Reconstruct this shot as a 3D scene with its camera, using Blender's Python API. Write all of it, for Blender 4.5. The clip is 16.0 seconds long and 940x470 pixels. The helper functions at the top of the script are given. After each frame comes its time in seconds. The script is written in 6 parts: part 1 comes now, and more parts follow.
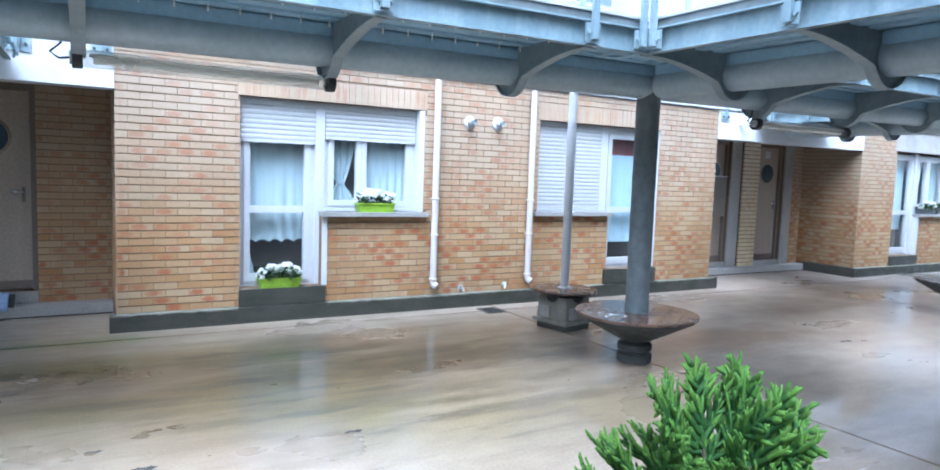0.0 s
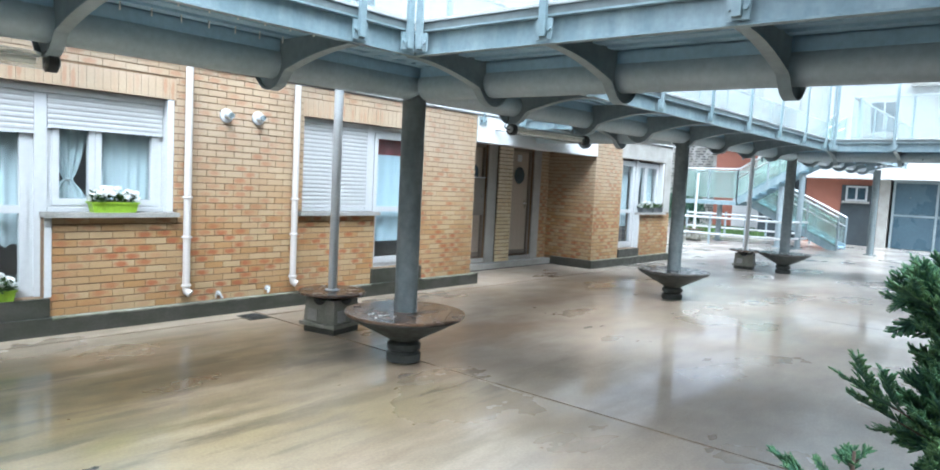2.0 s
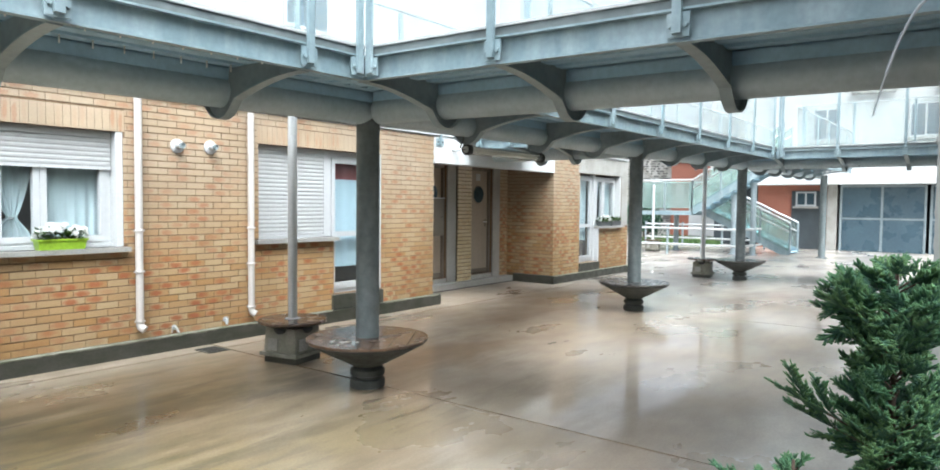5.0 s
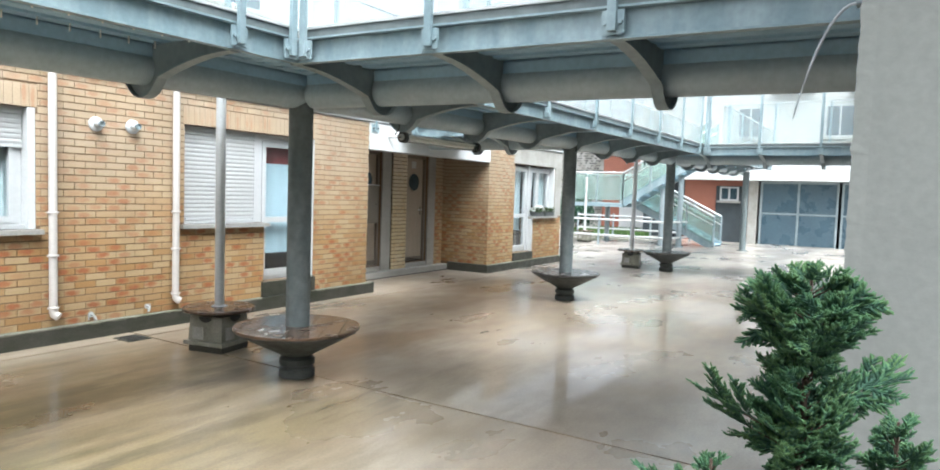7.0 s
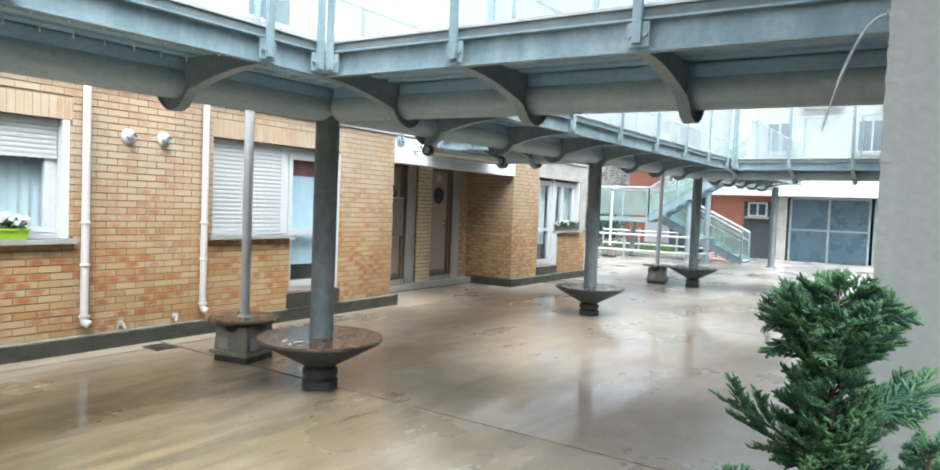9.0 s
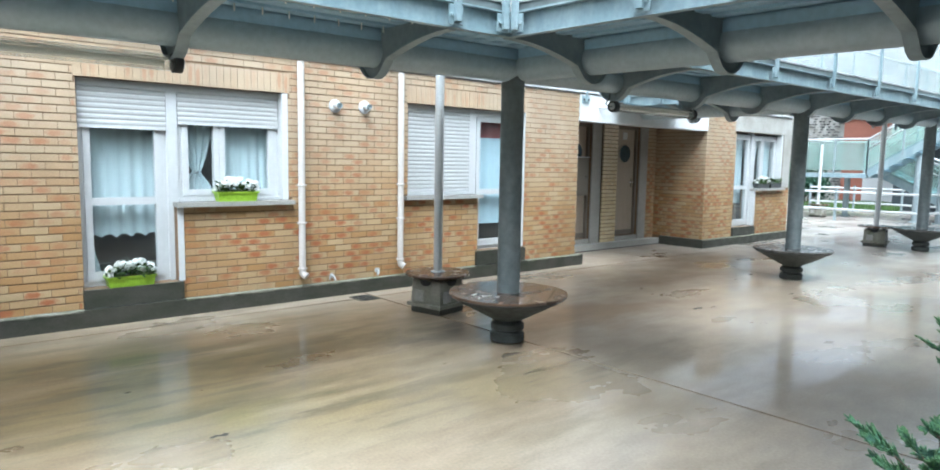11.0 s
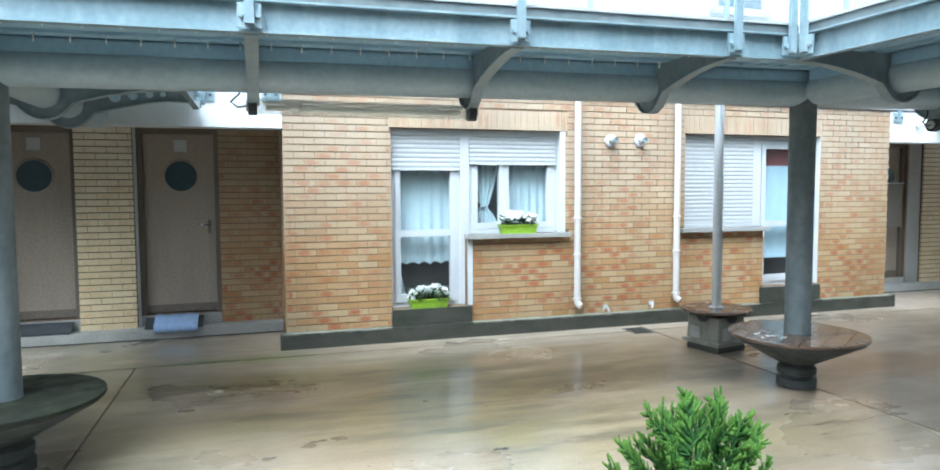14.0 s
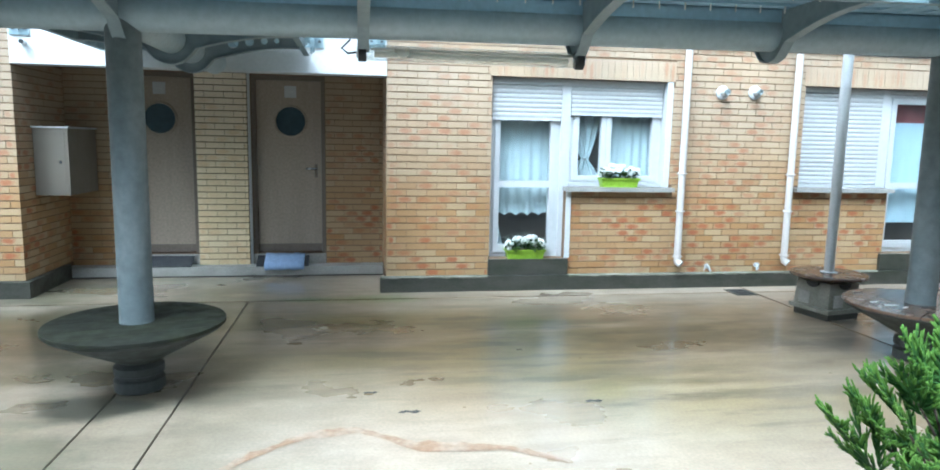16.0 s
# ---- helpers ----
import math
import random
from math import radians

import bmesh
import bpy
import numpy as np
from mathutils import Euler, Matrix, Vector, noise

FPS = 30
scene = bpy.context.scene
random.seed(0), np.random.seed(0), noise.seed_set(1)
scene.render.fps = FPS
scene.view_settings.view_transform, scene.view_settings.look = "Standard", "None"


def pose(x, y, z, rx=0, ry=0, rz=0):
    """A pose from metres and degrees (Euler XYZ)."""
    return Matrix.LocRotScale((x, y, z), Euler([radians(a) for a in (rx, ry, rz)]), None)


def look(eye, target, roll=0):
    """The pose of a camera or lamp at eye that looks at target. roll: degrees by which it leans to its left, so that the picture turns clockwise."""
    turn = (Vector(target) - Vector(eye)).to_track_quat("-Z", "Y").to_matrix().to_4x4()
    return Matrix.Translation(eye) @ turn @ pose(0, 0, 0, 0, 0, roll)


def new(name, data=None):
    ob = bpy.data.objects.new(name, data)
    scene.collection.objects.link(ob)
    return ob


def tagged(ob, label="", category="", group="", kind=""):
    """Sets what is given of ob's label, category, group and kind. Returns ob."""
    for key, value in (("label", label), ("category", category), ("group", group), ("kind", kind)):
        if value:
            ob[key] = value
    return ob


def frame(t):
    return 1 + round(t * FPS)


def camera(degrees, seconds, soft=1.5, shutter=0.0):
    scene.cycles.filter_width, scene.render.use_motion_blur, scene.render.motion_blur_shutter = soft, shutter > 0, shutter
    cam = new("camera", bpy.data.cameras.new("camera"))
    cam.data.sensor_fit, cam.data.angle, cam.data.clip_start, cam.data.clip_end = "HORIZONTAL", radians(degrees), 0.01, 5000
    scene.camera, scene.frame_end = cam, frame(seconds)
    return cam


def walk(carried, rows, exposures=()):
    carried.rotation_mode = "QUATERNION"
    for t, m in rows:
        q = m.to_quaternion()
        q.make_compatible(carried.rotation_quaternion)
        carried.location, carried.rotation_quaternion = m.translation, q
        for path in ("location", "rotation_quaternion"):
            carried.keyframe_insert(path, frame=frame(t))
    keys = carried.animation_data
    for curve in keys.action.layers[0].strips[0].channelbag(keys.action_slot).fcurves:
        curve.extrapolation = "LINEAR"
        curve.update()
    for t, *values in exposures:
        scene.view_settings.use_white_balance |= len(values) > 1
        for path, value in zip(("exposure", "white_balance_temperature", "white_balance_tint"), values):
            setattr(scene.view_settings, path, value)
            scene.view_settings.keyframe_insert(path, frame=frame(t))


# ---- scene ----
cam = camera(69.8, 16.0, 1.8)
PATH = [
    (0, (0.083, 0.357, 1.541), (1.069, 2.088, 1.365), 2.0),
    (0.5, (0.087, 0.36, 1.547), (1.091, 2.07, 1.289), 3.1),
    (1, (0.093, 0.39, 1.57), (1.344, 1.937, 1.367), 4.0),
    (1.5, (0.121, 0.452, 1.607), (1.556, 1.832, 1.412), 4.4),
    (2, (0.13, 0.457, 1.558), (1.646, 1.752, 1.405), 2.9),
    (2.5, (0.161, 0.463, 1.558), (1.702, 1.729, 1.408), 2.1),
    (3, (0.153, 0.458, 1.562), (1.72, 1.698, 1.48), 2.3),
    (5.5, (0.153, 0.429, 1.571), (1.743, 1.638, 1.476), 0.3),
    (6, (0.147, 0.425, 1.581), (1.743, 1.627, 1.494), -0.1),
    (6.5, (0.162, 0.438, 1.583), (1.83, 1.538, 1.506), 1.2),
    (7, (0.167, 0.438, 1.582), (1.863, 1.492, 1.458), 1.9),
    (7.5, (0.167, 0.434, 1.576), (1.853, 1.504, 1.466), 1.9),
    (8, (0.169, 0.433, 1.571), (1.846, 1.519, 1.487), 2.1),
    (10.5, (0.175, 0.431, 1.573), (1.646, 1.773, 1.385), 1.3),
    (11, (0.139, 0.4, 1.549), (1.429, 1.913, 1.334), 1.0),
    (11.5, (0.105, 0.35, 1.561), (1.244, 1.978, 1.334), 1.3),
    (12, (0.112, 0.347, 1.559), (1.287, 1.951, 1.343), 0.8),
    (12.5, (0.113, 0.343, 1.556), (1.184, 2.026, 1.421), 0.7),
    (13, (0.093, 0.319, 1.564), (0.936, 2.13, 1.466), 0.2),
    (13.5, (0.082, 0.293, 1.567), (0.783, 2.162, 1.448), -0.3),
    (14, (0.069, 0.275, 1.567), (0.664, 2.18, 1.44), -0.3),
    (14.5, (0.071, 0.285, 1.557), (0.581, 2.209, 1.363), 0.4),
    (15, (0.039, 0.26, 1.563), (0.439, 2.205, 1.327), 0.3),
    (15.5, (0.016, 0.264, 1.562), (0.319, 2.225, 1.298), 0.6),
    (16, (0.020, 0.281, 1.554), (0.346, 2.237, 1.283), 1.1),
]
walk(cam, [(t, look(eye, target, roll)) for t, eye, target, roll in PATH],
     exposures=[(0.0, 1.98, 4760, 11.8), (1.2, 1.85, 5060, 6.8), (2.3, 1.85, 5430, 5.8), (3.0, 1.74, 5630, 5.8), (4.2, 1.81, 5780, 6.8), (6.0, 1.84, 5880, 6.8), (8.0, 1.85, 5880, 6.8), (10.5, 1.81, 5470, 4.2), (12.5, 1.84, 5370, 2.7), (14.5, 2.03, 5100, 2.4), (16.0, 2.04, 5000, 0.4)])

# ---------------------------------------------------------------- light
world = bpy.data.worlds.new("world")
scene.world = world
world.use_nodes = True
wn, wl = world.node_tree.nodes, world.node_tree.links
sky = wn.new("ShaderNodeTexSky")
sky.sky_type = "NISHITA"
sky.sun_disc = False
sky.sun_elevation = radians(58)
sky.sun_rotation = radians(217)
sky.air_density, sky.dust_density, sky.ozone_density = 0.7, 8.0, 0.6
soft_sky = wn.new("ShaderNodeHueSaturation")
soft_sky.inputs["Saturation"].default_value = 0.18
wl.new(sky.outputs["Color"], soft_sky.inputs["Color"])
wl.new(soft_sky.outputs["Color"], wn["Background"].inputs["Color"])
wn["Background"].inputs["Strength"].default_value = 0.15
sun = new("overcast_sun", bpy.data.lights.new("overcast_sun", "SUN"))
sun.data.energy, sun.data.angle, sun.data.color = 0.6, radians(40), (1.0, 0.98, 0.95)
sun.matrix_world = look((0, 0, 0), (0.30, 0.40, -1.0))


# ---------------------------------------------------------------- materials
def node_mat(name):
    m = bpy.data.materials.new(name)
    m.use_nodes = True
    return m, m.node_tree.nodes, m.node_tree.links, m.node_tree.nodes["Principled BSDF"]


def pos_noise(n, l, scale, detail=4.0, stretch=(1, 1, 1), rough=0.55):
    geo = n.new("ShaderNodeNewGeometry")
    mp = n.new("ShaderNodeMapping")
    mp.inputs["Scale"].default_value = stretch
    tex = n.new("ShaderNodeTexNoise")
    tex.inputs["Scale"].default_value = scale
    tex.inputs["Detail"].default_value = detail
    tex.inputs["Roughness"].default_value = rough
    l.new(geo.outputs["Position"], mp.inputs["Vector"])
    l.new(mp.outputs["Vector"], tex.inputs["Vector"])
    return tex.outputs["Fac"]


def ramp(n, l, fac, stops):
    r = n.new("ShaderNodeValToRGB")
    e = r.color_ramp.elements
    while len(e) < len(stops):
        e.new(0.5)
    for el, (p, c) in zip(e, stops):
        el.position = p
        el.color = (c, c, c, 1) if isinstance(c, (int, float)) else (*c, 1)
    l.new(fac, r.inputs["Fac"])
    return r.outputs["Color"]


def mix(n, l, fac, a, b, blend="MIX"):
    m = n.new("ShaderNodeMix")
    m.data_type, m.blend_type = "RGBA", blend
    for k, v in ((0, fac), (6, a), (7, b)):
        if isinstance(v, (int, float)):
            m.inputs[k].default_value = v
        elif isinstance(v, tuple):
            m.inputs[k].default_value = (*v, 1)
        else:
            l.new(v, m.inputs[k])
    return m.outputs[2]


def bump(n, l, p, height, strength=0.3, dist=0.01):
    b = n.new("ShaderNodeBump")
    b.inputs["Strength"].default_value = strength
    b.inputs["Distance"].default_value = dist
    l.new(height, b.inputs["Height"])
    l.new(b.outputs["Normal"], p.inputs["Normal"])


def plain(name, col, stain, rough=0.5, metal=0.0, big=1.2, fine=40.0, stretch=(1, 1, 1), amount=0.6, rel=0.25, rough2=None, grain=(0.82, 1.08)):
    """Paint, metal or concrete: a base colour with stains at one scale, grain at a finer one and a fine relief."""
    m, n, l, p = node_mat(name)
    a = ramp(n, l, pos_noise(n, l, big, 5, stretch), [(0.42, 0.0), (0.7, amount)])
    c = mix(n, l, a, col, stain)
    g = ramp(n, l, pos_noise(n, l, fine, 3), [(0.3, grain[0]), (0.7, grain[1])])
    c = mix(n, l, 1.0, c, g, "MULTIPLY")
    l.new(c, p.inputs["Base Color"])
    p.inputs["Metallic"].default_value = metal
    r = ramp(n, l, pos_noise(n, l, big * 3, 4), [(0.35, rough), (0.65, rough2 if rough2 is not None else min(1, rough + 0.15))])
    l.new(r, p.inputs["Roughness"])
    if rel:
        bump(n, l, p, pos_noise(n, l, fine * 1.5, 4), rel, 0.004)
    return m


def brick_mat(name, base, pale, red, single):
    """Buff facing brick: each one its own shade, some with a burnt red heart, rain-darkened in patches."""
    m, n, l, p = node_mat(name)
    if single:
        rnd = n.new("ShaderNodeObjectInfo").outputs["Random"]
    else:
        rnd = n.new("ShaderNodeNewGeometry").outputs["Random Per Island"]
    c = mix(n, l, rnd, base, pale)
    uv = n.new("ShaderNodeUVMap")
    uv.uv_map = "UVMap"
    wn2 = n.new("ShaderNodeTexWhiteNoise")
    wn2.noise_dimensions = "1D"
    l.new(rnd, wn2.inputs["W"])
    heart = n.new("ShaderNodeMapping")
    heart.inputs["Location"].default_value = (-0.75, -0.5, 0)
    heart.inputs["Scale"].default_value = (1.5, 1.0, 1)
    l.new(uv.outputs["UV"], heart.inputs["Vector"])
    off = n.new("ShaderNodeVectorMath")
    off.operation = "MULTIPLY_ADD"
    off.inputs[1].default_value = (0.6, 0.25, 0)
    off.inputs[2].default_value = (-0.3, -0.12, 0)
    l.new(wn2.outputs["Color"], off.inputs[0])
    add = n.new("ShaderNodeVectorMath")
    l.new(heart.outputs["Vector"], add.inputs[0])
    l.new(off.outputs["Vector"], add.inputs[1])
    ln = n.new("ShaderNodeVectorMath")
    ln.operation = "LENGTH"
    l.new(add.outputs["Vector"], ln.inputs[0])
    wob = n.new("ShaderNodeMath")
    wob.operation = "MULTIPLY_ADD"
    wob.inputs[1].default_value = 0.7
    l.new(pos_noise(n, l, 30, 3), wob.inputs[0])
    l.new(ln.outputs["Value"], wob.inputs[2])
    blotch = ramp(n, l, wob.outputs["Value"], [(0.64, 0.95), (1.02, 0.0)])
    some = ramp(n, l, wn2.outputs["Value"], [(0.46, 0.0), (0.64, 1.0)])
    both = mix(n, l, 1.0, blotch, some, "MULTIPLY")
    cluster = ramp(n, l, pos_noise(n, l, 1.6, 3), [(0.38, 0.35), (0.54, 1.0)])
    both = mix(n, l, 1.0, both, cluster, "MULTIPLY")
    geo = n.new("ShaderNodeNewGeometry")
    sep = n.new("ShaderNodeSeparateXYZ")
    l.new(geo.outputs["Position"], sep.inputs[0])
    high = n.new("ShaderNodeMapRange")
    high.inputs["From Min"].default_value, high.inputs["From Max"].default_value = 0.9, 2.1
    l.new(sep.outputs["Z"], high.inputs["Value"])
    # pale lime plus painted-in sky flare towards the roof edge, more burnt bricks in the lower courses
    lime_flare = ramp(n, l, pos_noise(n, l, 0.7, 4), [(0.30, 0.55), (0.50, 1.0)])
    lime_flare = mix(n, l, 1.0, lime_flare, high.outputs["Result"], "MULTIPLY")
    c = mix(n, l, lime_flare, c, (pale[0] * 1.0, pale[1] * 1.06, pale[2] * 1.30))
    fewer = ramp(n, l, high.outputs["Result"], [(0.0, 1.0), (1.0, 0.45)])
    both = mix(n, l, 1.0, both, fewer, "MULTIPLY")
    c = mix(n, l, both, c, red)
    damp = ramp(n, l, pos_noise(n, l, 0.8, 4, (1, 1, 0.6)), [(0.4, 0.86), (0.65, 1.08)])
    c = mix(n, l, 1.0, c, damp, "MULTIPLY")
    grain = ramp(n, l, pos_noise(n, l, 90, 3), [(0.3, 0.84), (0.7, 1.08)])
    c = mix(n, l, 1.0, c, grain, "MULTIPLY")
    l.new(c, p.inputs["Base Color"])
    p.inputs["Roughness"].default_value = 0.72
    bump(n, l, p, pos_noise(n, l, 120, 4), 0.35, 0.004)
    return m


def ground_mat(name):
    """Wet, stained pinkish concrete: algae and silt drawn out along the slope, thin standing water in patches."""
    m, n, l, p = node_mat(name)
    c = mix(n, l, ramp(n, l, pos_noise(n, l, 0.55, 5), [(0.35, 0.0), (0.65, 1.0)]), (0.335, 0.268, 0.198), (0.43, 0.362, 0.288))
    geo = n.new("ShaderNodeNewGeometry")
    sep = n.new("ShaderNodeSeparateXYZ")
    l.new(geo.outputs["Position"], sep.inputs[0])

    def span(out, a, b, lo, hi):
        """How strongly a stain shows, from lo at a to hi at b along one axis of the yard."""
        r = n.new("ShaderNodeMapRange")
        r.interpolation_type = "SMOOTHSTEP"
        for k, v in zip(("From Min", "From Max", "To Min", "To Max"), (a, b, lo, hi)):
            r.inputs[k].default_value = v
        l.new(out, r.inputs["Value"])
        return r.outputs["Result"]

    fall = n.new("ShaderNodeMath")
    fall.operation = "MULTIPLY_ADD"
    fall.inputs[1].default_value = 0.45
    l.new(sep.outputs["X"], fall.inputs[0])
    l.new(sep.outputs["Y"], fall.inputs[2])
    east = span(sep.outputs["X"], 2.6, 5.4, 1.0, 0.2)
    run = mix(n, l, 1.0, span(fall.outputs["Value"], 3.7, 5.2, 0.2, 1.0), span(sep.outputs["Y"], 6.0, 6.8, 1.0, 0.35), "MULTIPLY")
    where = mix(n, l, 1.0, east, run, "MULTIPLY")
    # olive silt drawn out along the fall of the yard
    silt = ramp(n, l, pos_noise(n, l, 0.9, 6, (0.35, 1.7, 1)), [(0.27, 0.0), (0.52, 1.0)])
    silt = mix(n, l, 1.0, silt, where, "MULTIPLY")
    c = mix(n, l, silt, c, (0.178, 0.142, 0.066))
    dark = ramp(n, l, pos_noise(n, l, 2.4, 7, (0.34, 2.0, 1), 0.6), [(0.51, 0.0), (0.60, 0.75)])
    dark = mix(n, l, 1.0, dark, where, "MULTIPLY")
    c = mix(n, l, dark, c, (0.07, 0.06, 0.035))
    streak = ramp(n, l, pos_noise(n, l, 3.0, 8, (0.30, 1.5, 1), 0.66), [(0.53, 0.0), (0.64, 0.5)])
    streak = mix(n, l, 1.0, streak, where, "MULTIPLY")
    c = mix(n, l, streak, c, (0.092, 0.074, 0.034))
    # brown film over the middle and black algae in the damp west corner
    brown = ramp(n, l, pos_noise(n, l, 0.7, 5, (0.6, 1.0, 1)), [(0.45, 0.0), (0.62, 0.55)])
    c = mix(n, l, brown, c, (0.25, 0.185, 0.12))
    west = span(sep.outputs["X"], -1.6, 0.2, 1.0, 0.0)
    algae = ramp(n, l, pos_noise(n, l, 1.5, 6, (0.8, 1.2, 1), 0.62), [(0.37, 0.3), (0.55, 0.85)])
    algae = mix(n, l, 1.0, algae, west, "MULTIPLY")
    c = mix(n, l, algae, c, (0.085, 0.078, 0.045))
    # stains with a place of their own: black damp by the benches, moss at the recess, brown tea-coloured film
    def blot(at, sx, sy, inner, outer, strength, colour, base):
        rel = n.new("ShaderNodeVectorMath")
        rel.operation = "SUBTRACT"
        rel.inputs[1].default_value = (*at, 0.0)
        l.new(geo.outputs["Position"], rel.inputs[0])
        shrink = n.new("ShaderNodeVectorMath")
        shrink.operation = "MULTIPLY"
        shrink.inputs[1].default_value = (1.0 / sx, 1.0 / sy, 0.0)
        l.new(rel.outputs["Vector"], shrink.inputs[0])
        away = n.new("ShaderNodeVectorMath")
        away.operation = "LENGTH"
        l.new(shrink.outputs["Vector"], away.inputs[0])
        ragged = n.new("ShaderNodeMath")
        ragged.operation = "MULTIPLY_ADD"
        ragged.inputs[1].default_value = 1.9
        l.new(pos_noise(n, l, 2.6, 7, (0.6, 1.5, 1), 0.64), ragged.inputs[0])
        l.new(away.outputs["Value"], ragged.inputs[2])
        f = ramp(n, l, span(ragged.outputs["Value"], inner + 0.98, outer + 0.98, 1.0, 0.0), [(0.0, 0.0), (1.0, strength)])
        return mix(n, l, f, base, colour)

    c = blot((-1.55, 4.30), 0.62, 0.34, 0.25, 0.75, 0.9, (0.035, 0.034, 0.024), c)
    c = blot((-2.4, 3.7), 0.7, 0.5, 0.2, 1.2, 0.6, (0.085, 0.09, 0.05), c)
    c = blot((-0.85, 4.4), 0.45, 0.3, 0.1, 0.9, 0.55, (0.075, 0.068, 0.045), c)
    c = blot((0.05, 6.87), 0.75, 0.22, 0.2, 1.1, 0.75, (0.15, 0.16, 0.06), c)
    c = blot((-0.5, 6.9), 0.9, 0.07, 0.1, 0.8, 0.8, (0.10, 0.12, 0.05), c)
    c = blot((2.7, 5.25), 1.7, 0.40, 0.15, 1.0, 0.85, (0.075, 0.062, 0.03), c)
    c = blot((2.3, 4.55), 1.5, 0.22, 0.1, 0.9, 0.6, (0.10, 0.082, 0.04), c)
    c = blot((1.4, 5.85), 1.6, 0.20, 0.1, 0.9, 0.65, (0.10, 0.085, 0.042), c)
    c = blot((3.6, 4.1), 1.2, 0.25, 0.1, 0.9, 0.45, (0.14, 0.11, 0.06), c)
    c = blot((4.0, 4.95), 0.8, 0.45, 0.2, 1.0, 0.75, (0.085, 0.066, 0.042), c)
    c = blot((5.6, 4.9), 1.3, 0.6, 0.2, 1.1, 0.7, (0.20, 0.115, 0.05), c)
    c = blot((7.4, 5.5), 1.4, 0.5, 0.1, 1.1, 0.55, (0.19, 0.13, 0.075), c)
    mottle = ramp(n, l, pos_noise(n, l, 4.0, 7, (0.7, 1.2, 1), 0.62), [(0.32, 0.84), (0.66, 1.08)])
    c = mix(n, l, 1.0, c, mottle, "MULTIPLY")
    # sky sheen of the far wet ground put into the colour, paler eastwards
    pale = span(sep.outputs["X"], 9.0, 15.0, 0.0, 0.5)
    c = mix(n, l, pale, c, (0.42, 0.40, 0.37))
    g = ramp(n, l, pos_noise(n, l, 55, 4), [(0.3, 0.84), (0.7, 1.1)])
    c = mix(n, l, 1.0, c, g, "MULTIPLY")
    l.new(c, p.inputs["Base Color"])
    r = ramp(n, l, pos_noise(n, l, 0.8, 5, (0.8, 1.2, 1)), [(0.36, 0.24), (0.62, 0.45)])
    l.new(r, p.inputs["Roughness"])
    p.inputs["Specular IOR Level"].default_value = 0.6
    film = ramp(n, l, pos_noise(n, l, 0.6, 4, (0.8, 1.3, 1)), [(0.40, 0.75), (0.62, 0.20)])
    l.new(film, p.inputs["Coat Weight"])
    p.inputs["Coat Roughness"].default_value = 0.07
    p.inputs["Coat IOR"].default_value = 1.45
    b2 = mix(n, l, 0.5, pos_noise(n, l, 70, 3), pos_noise(n, l, 5, 3))
    bump(n, l, p, b2, 0.10, 0.006)
    return m


def glass_mat(name, tint, milk, gloss=0.10, rough=0.03):
    m, n, l, p = node_mat(name)
    out = n["Material Output"]
    n.remove(p)
    tr = n.new("ShaderNodeBsdfTransparent")
    tr.inputs["Color"].default_value = (*tint, 1)
    df = n.new("ShaderNodeBsdfTranslucent")
    df.inputs["Color"].default_value = (0.87, 0.90, 0.88, 1)
    dd = n.new("ShaderNodeBsdfDiffuse")
    dd.inputs["Color"].default_value = (0.87, 0.90, 0.88, 1)
    m0 = n.new("ShaderNodeMixShader")
    l.new(df.outputs[0], m0.inputs[1])
    l.new(dd.outputs[0], m0.inputs[2])
    gl = n.new("ShaderNodeBsdfGlossy")
    gl.inputs["Roughness"].default_value = rough
    m1, m2 = n.new("ShaderNodeMixShader"), n.new("ShaderNodeMixShader")
    smear = ramp(n, l, pos_noise(n, l, 2.2, 4, (1, 1, 0.4)), [(0.35, milk * 0.6), (0.7, min(1.0, milk * 1.4))])
    l.new(smear, m1.inputs[0])
    l.new(tr.outputs[0], m1.inputs[1])
    l.new(m0.outputs[0], m1.inputs[2])
    lw = n.new("ShaderNodeLayerWeight")
    lw.inputs["Blend"].default_value = 0.5
    fr = n.new("ShaderNodeMath")
    fr.operation = "POWER"
    fr.inputs[1].default_value = 5.0
    l.new(lw.outputs["Facing"], fr.inputs[0])
    mm = n.new("ShaderNodeMath")
    mm.operation = "MULTIPLY_ADD"
    mm.inputs[1].default_value = 0.9
    mm.inputs[2].default_value = 0.02 + gloss * 0.3
    l.new(fr.outputs[0], mm.inputs[0])
    l.new(mm.outputs[0], m2.inputs[0])
    l.new(m1.outputs[0], m2.inputs[1])
    l.new(gl.outputs[0], m2.inputs[2])
    l.new(m2.outputs[0], out.inputs["Surface"])
    return m


def cloth_mat(name, col, through_light=0.45):
    m, n, l, p = node_mat(name)
    out = n["Material Output"]
    g = ramp(n, l, pos_noise(n, l, 14, 4, (3, 3, 0.6)), [(0.3, 0.85), (0.7, 1.05)])
    c = mix(n, l, 1.0, col, g, "MULTIPLY")
    l.new(c, p.inputs["Base Color"])
    p.inputs["Roughness"].default_value = 0.9
    t = n.new("ShaderNodeBsdfTranslucent")
    l.new(c, t.inputs["Color"])
    ms = n.new("ShaderNodeMixShader")
    ms.inputs[0].default_value = through_light
    l.new(p.outputs[0], ms.inputs[1])
    l.new(t.outputs[0], ms.inputs[2])
    l.new(ms.outputs[0], out.inputs["Surface"])
    return m


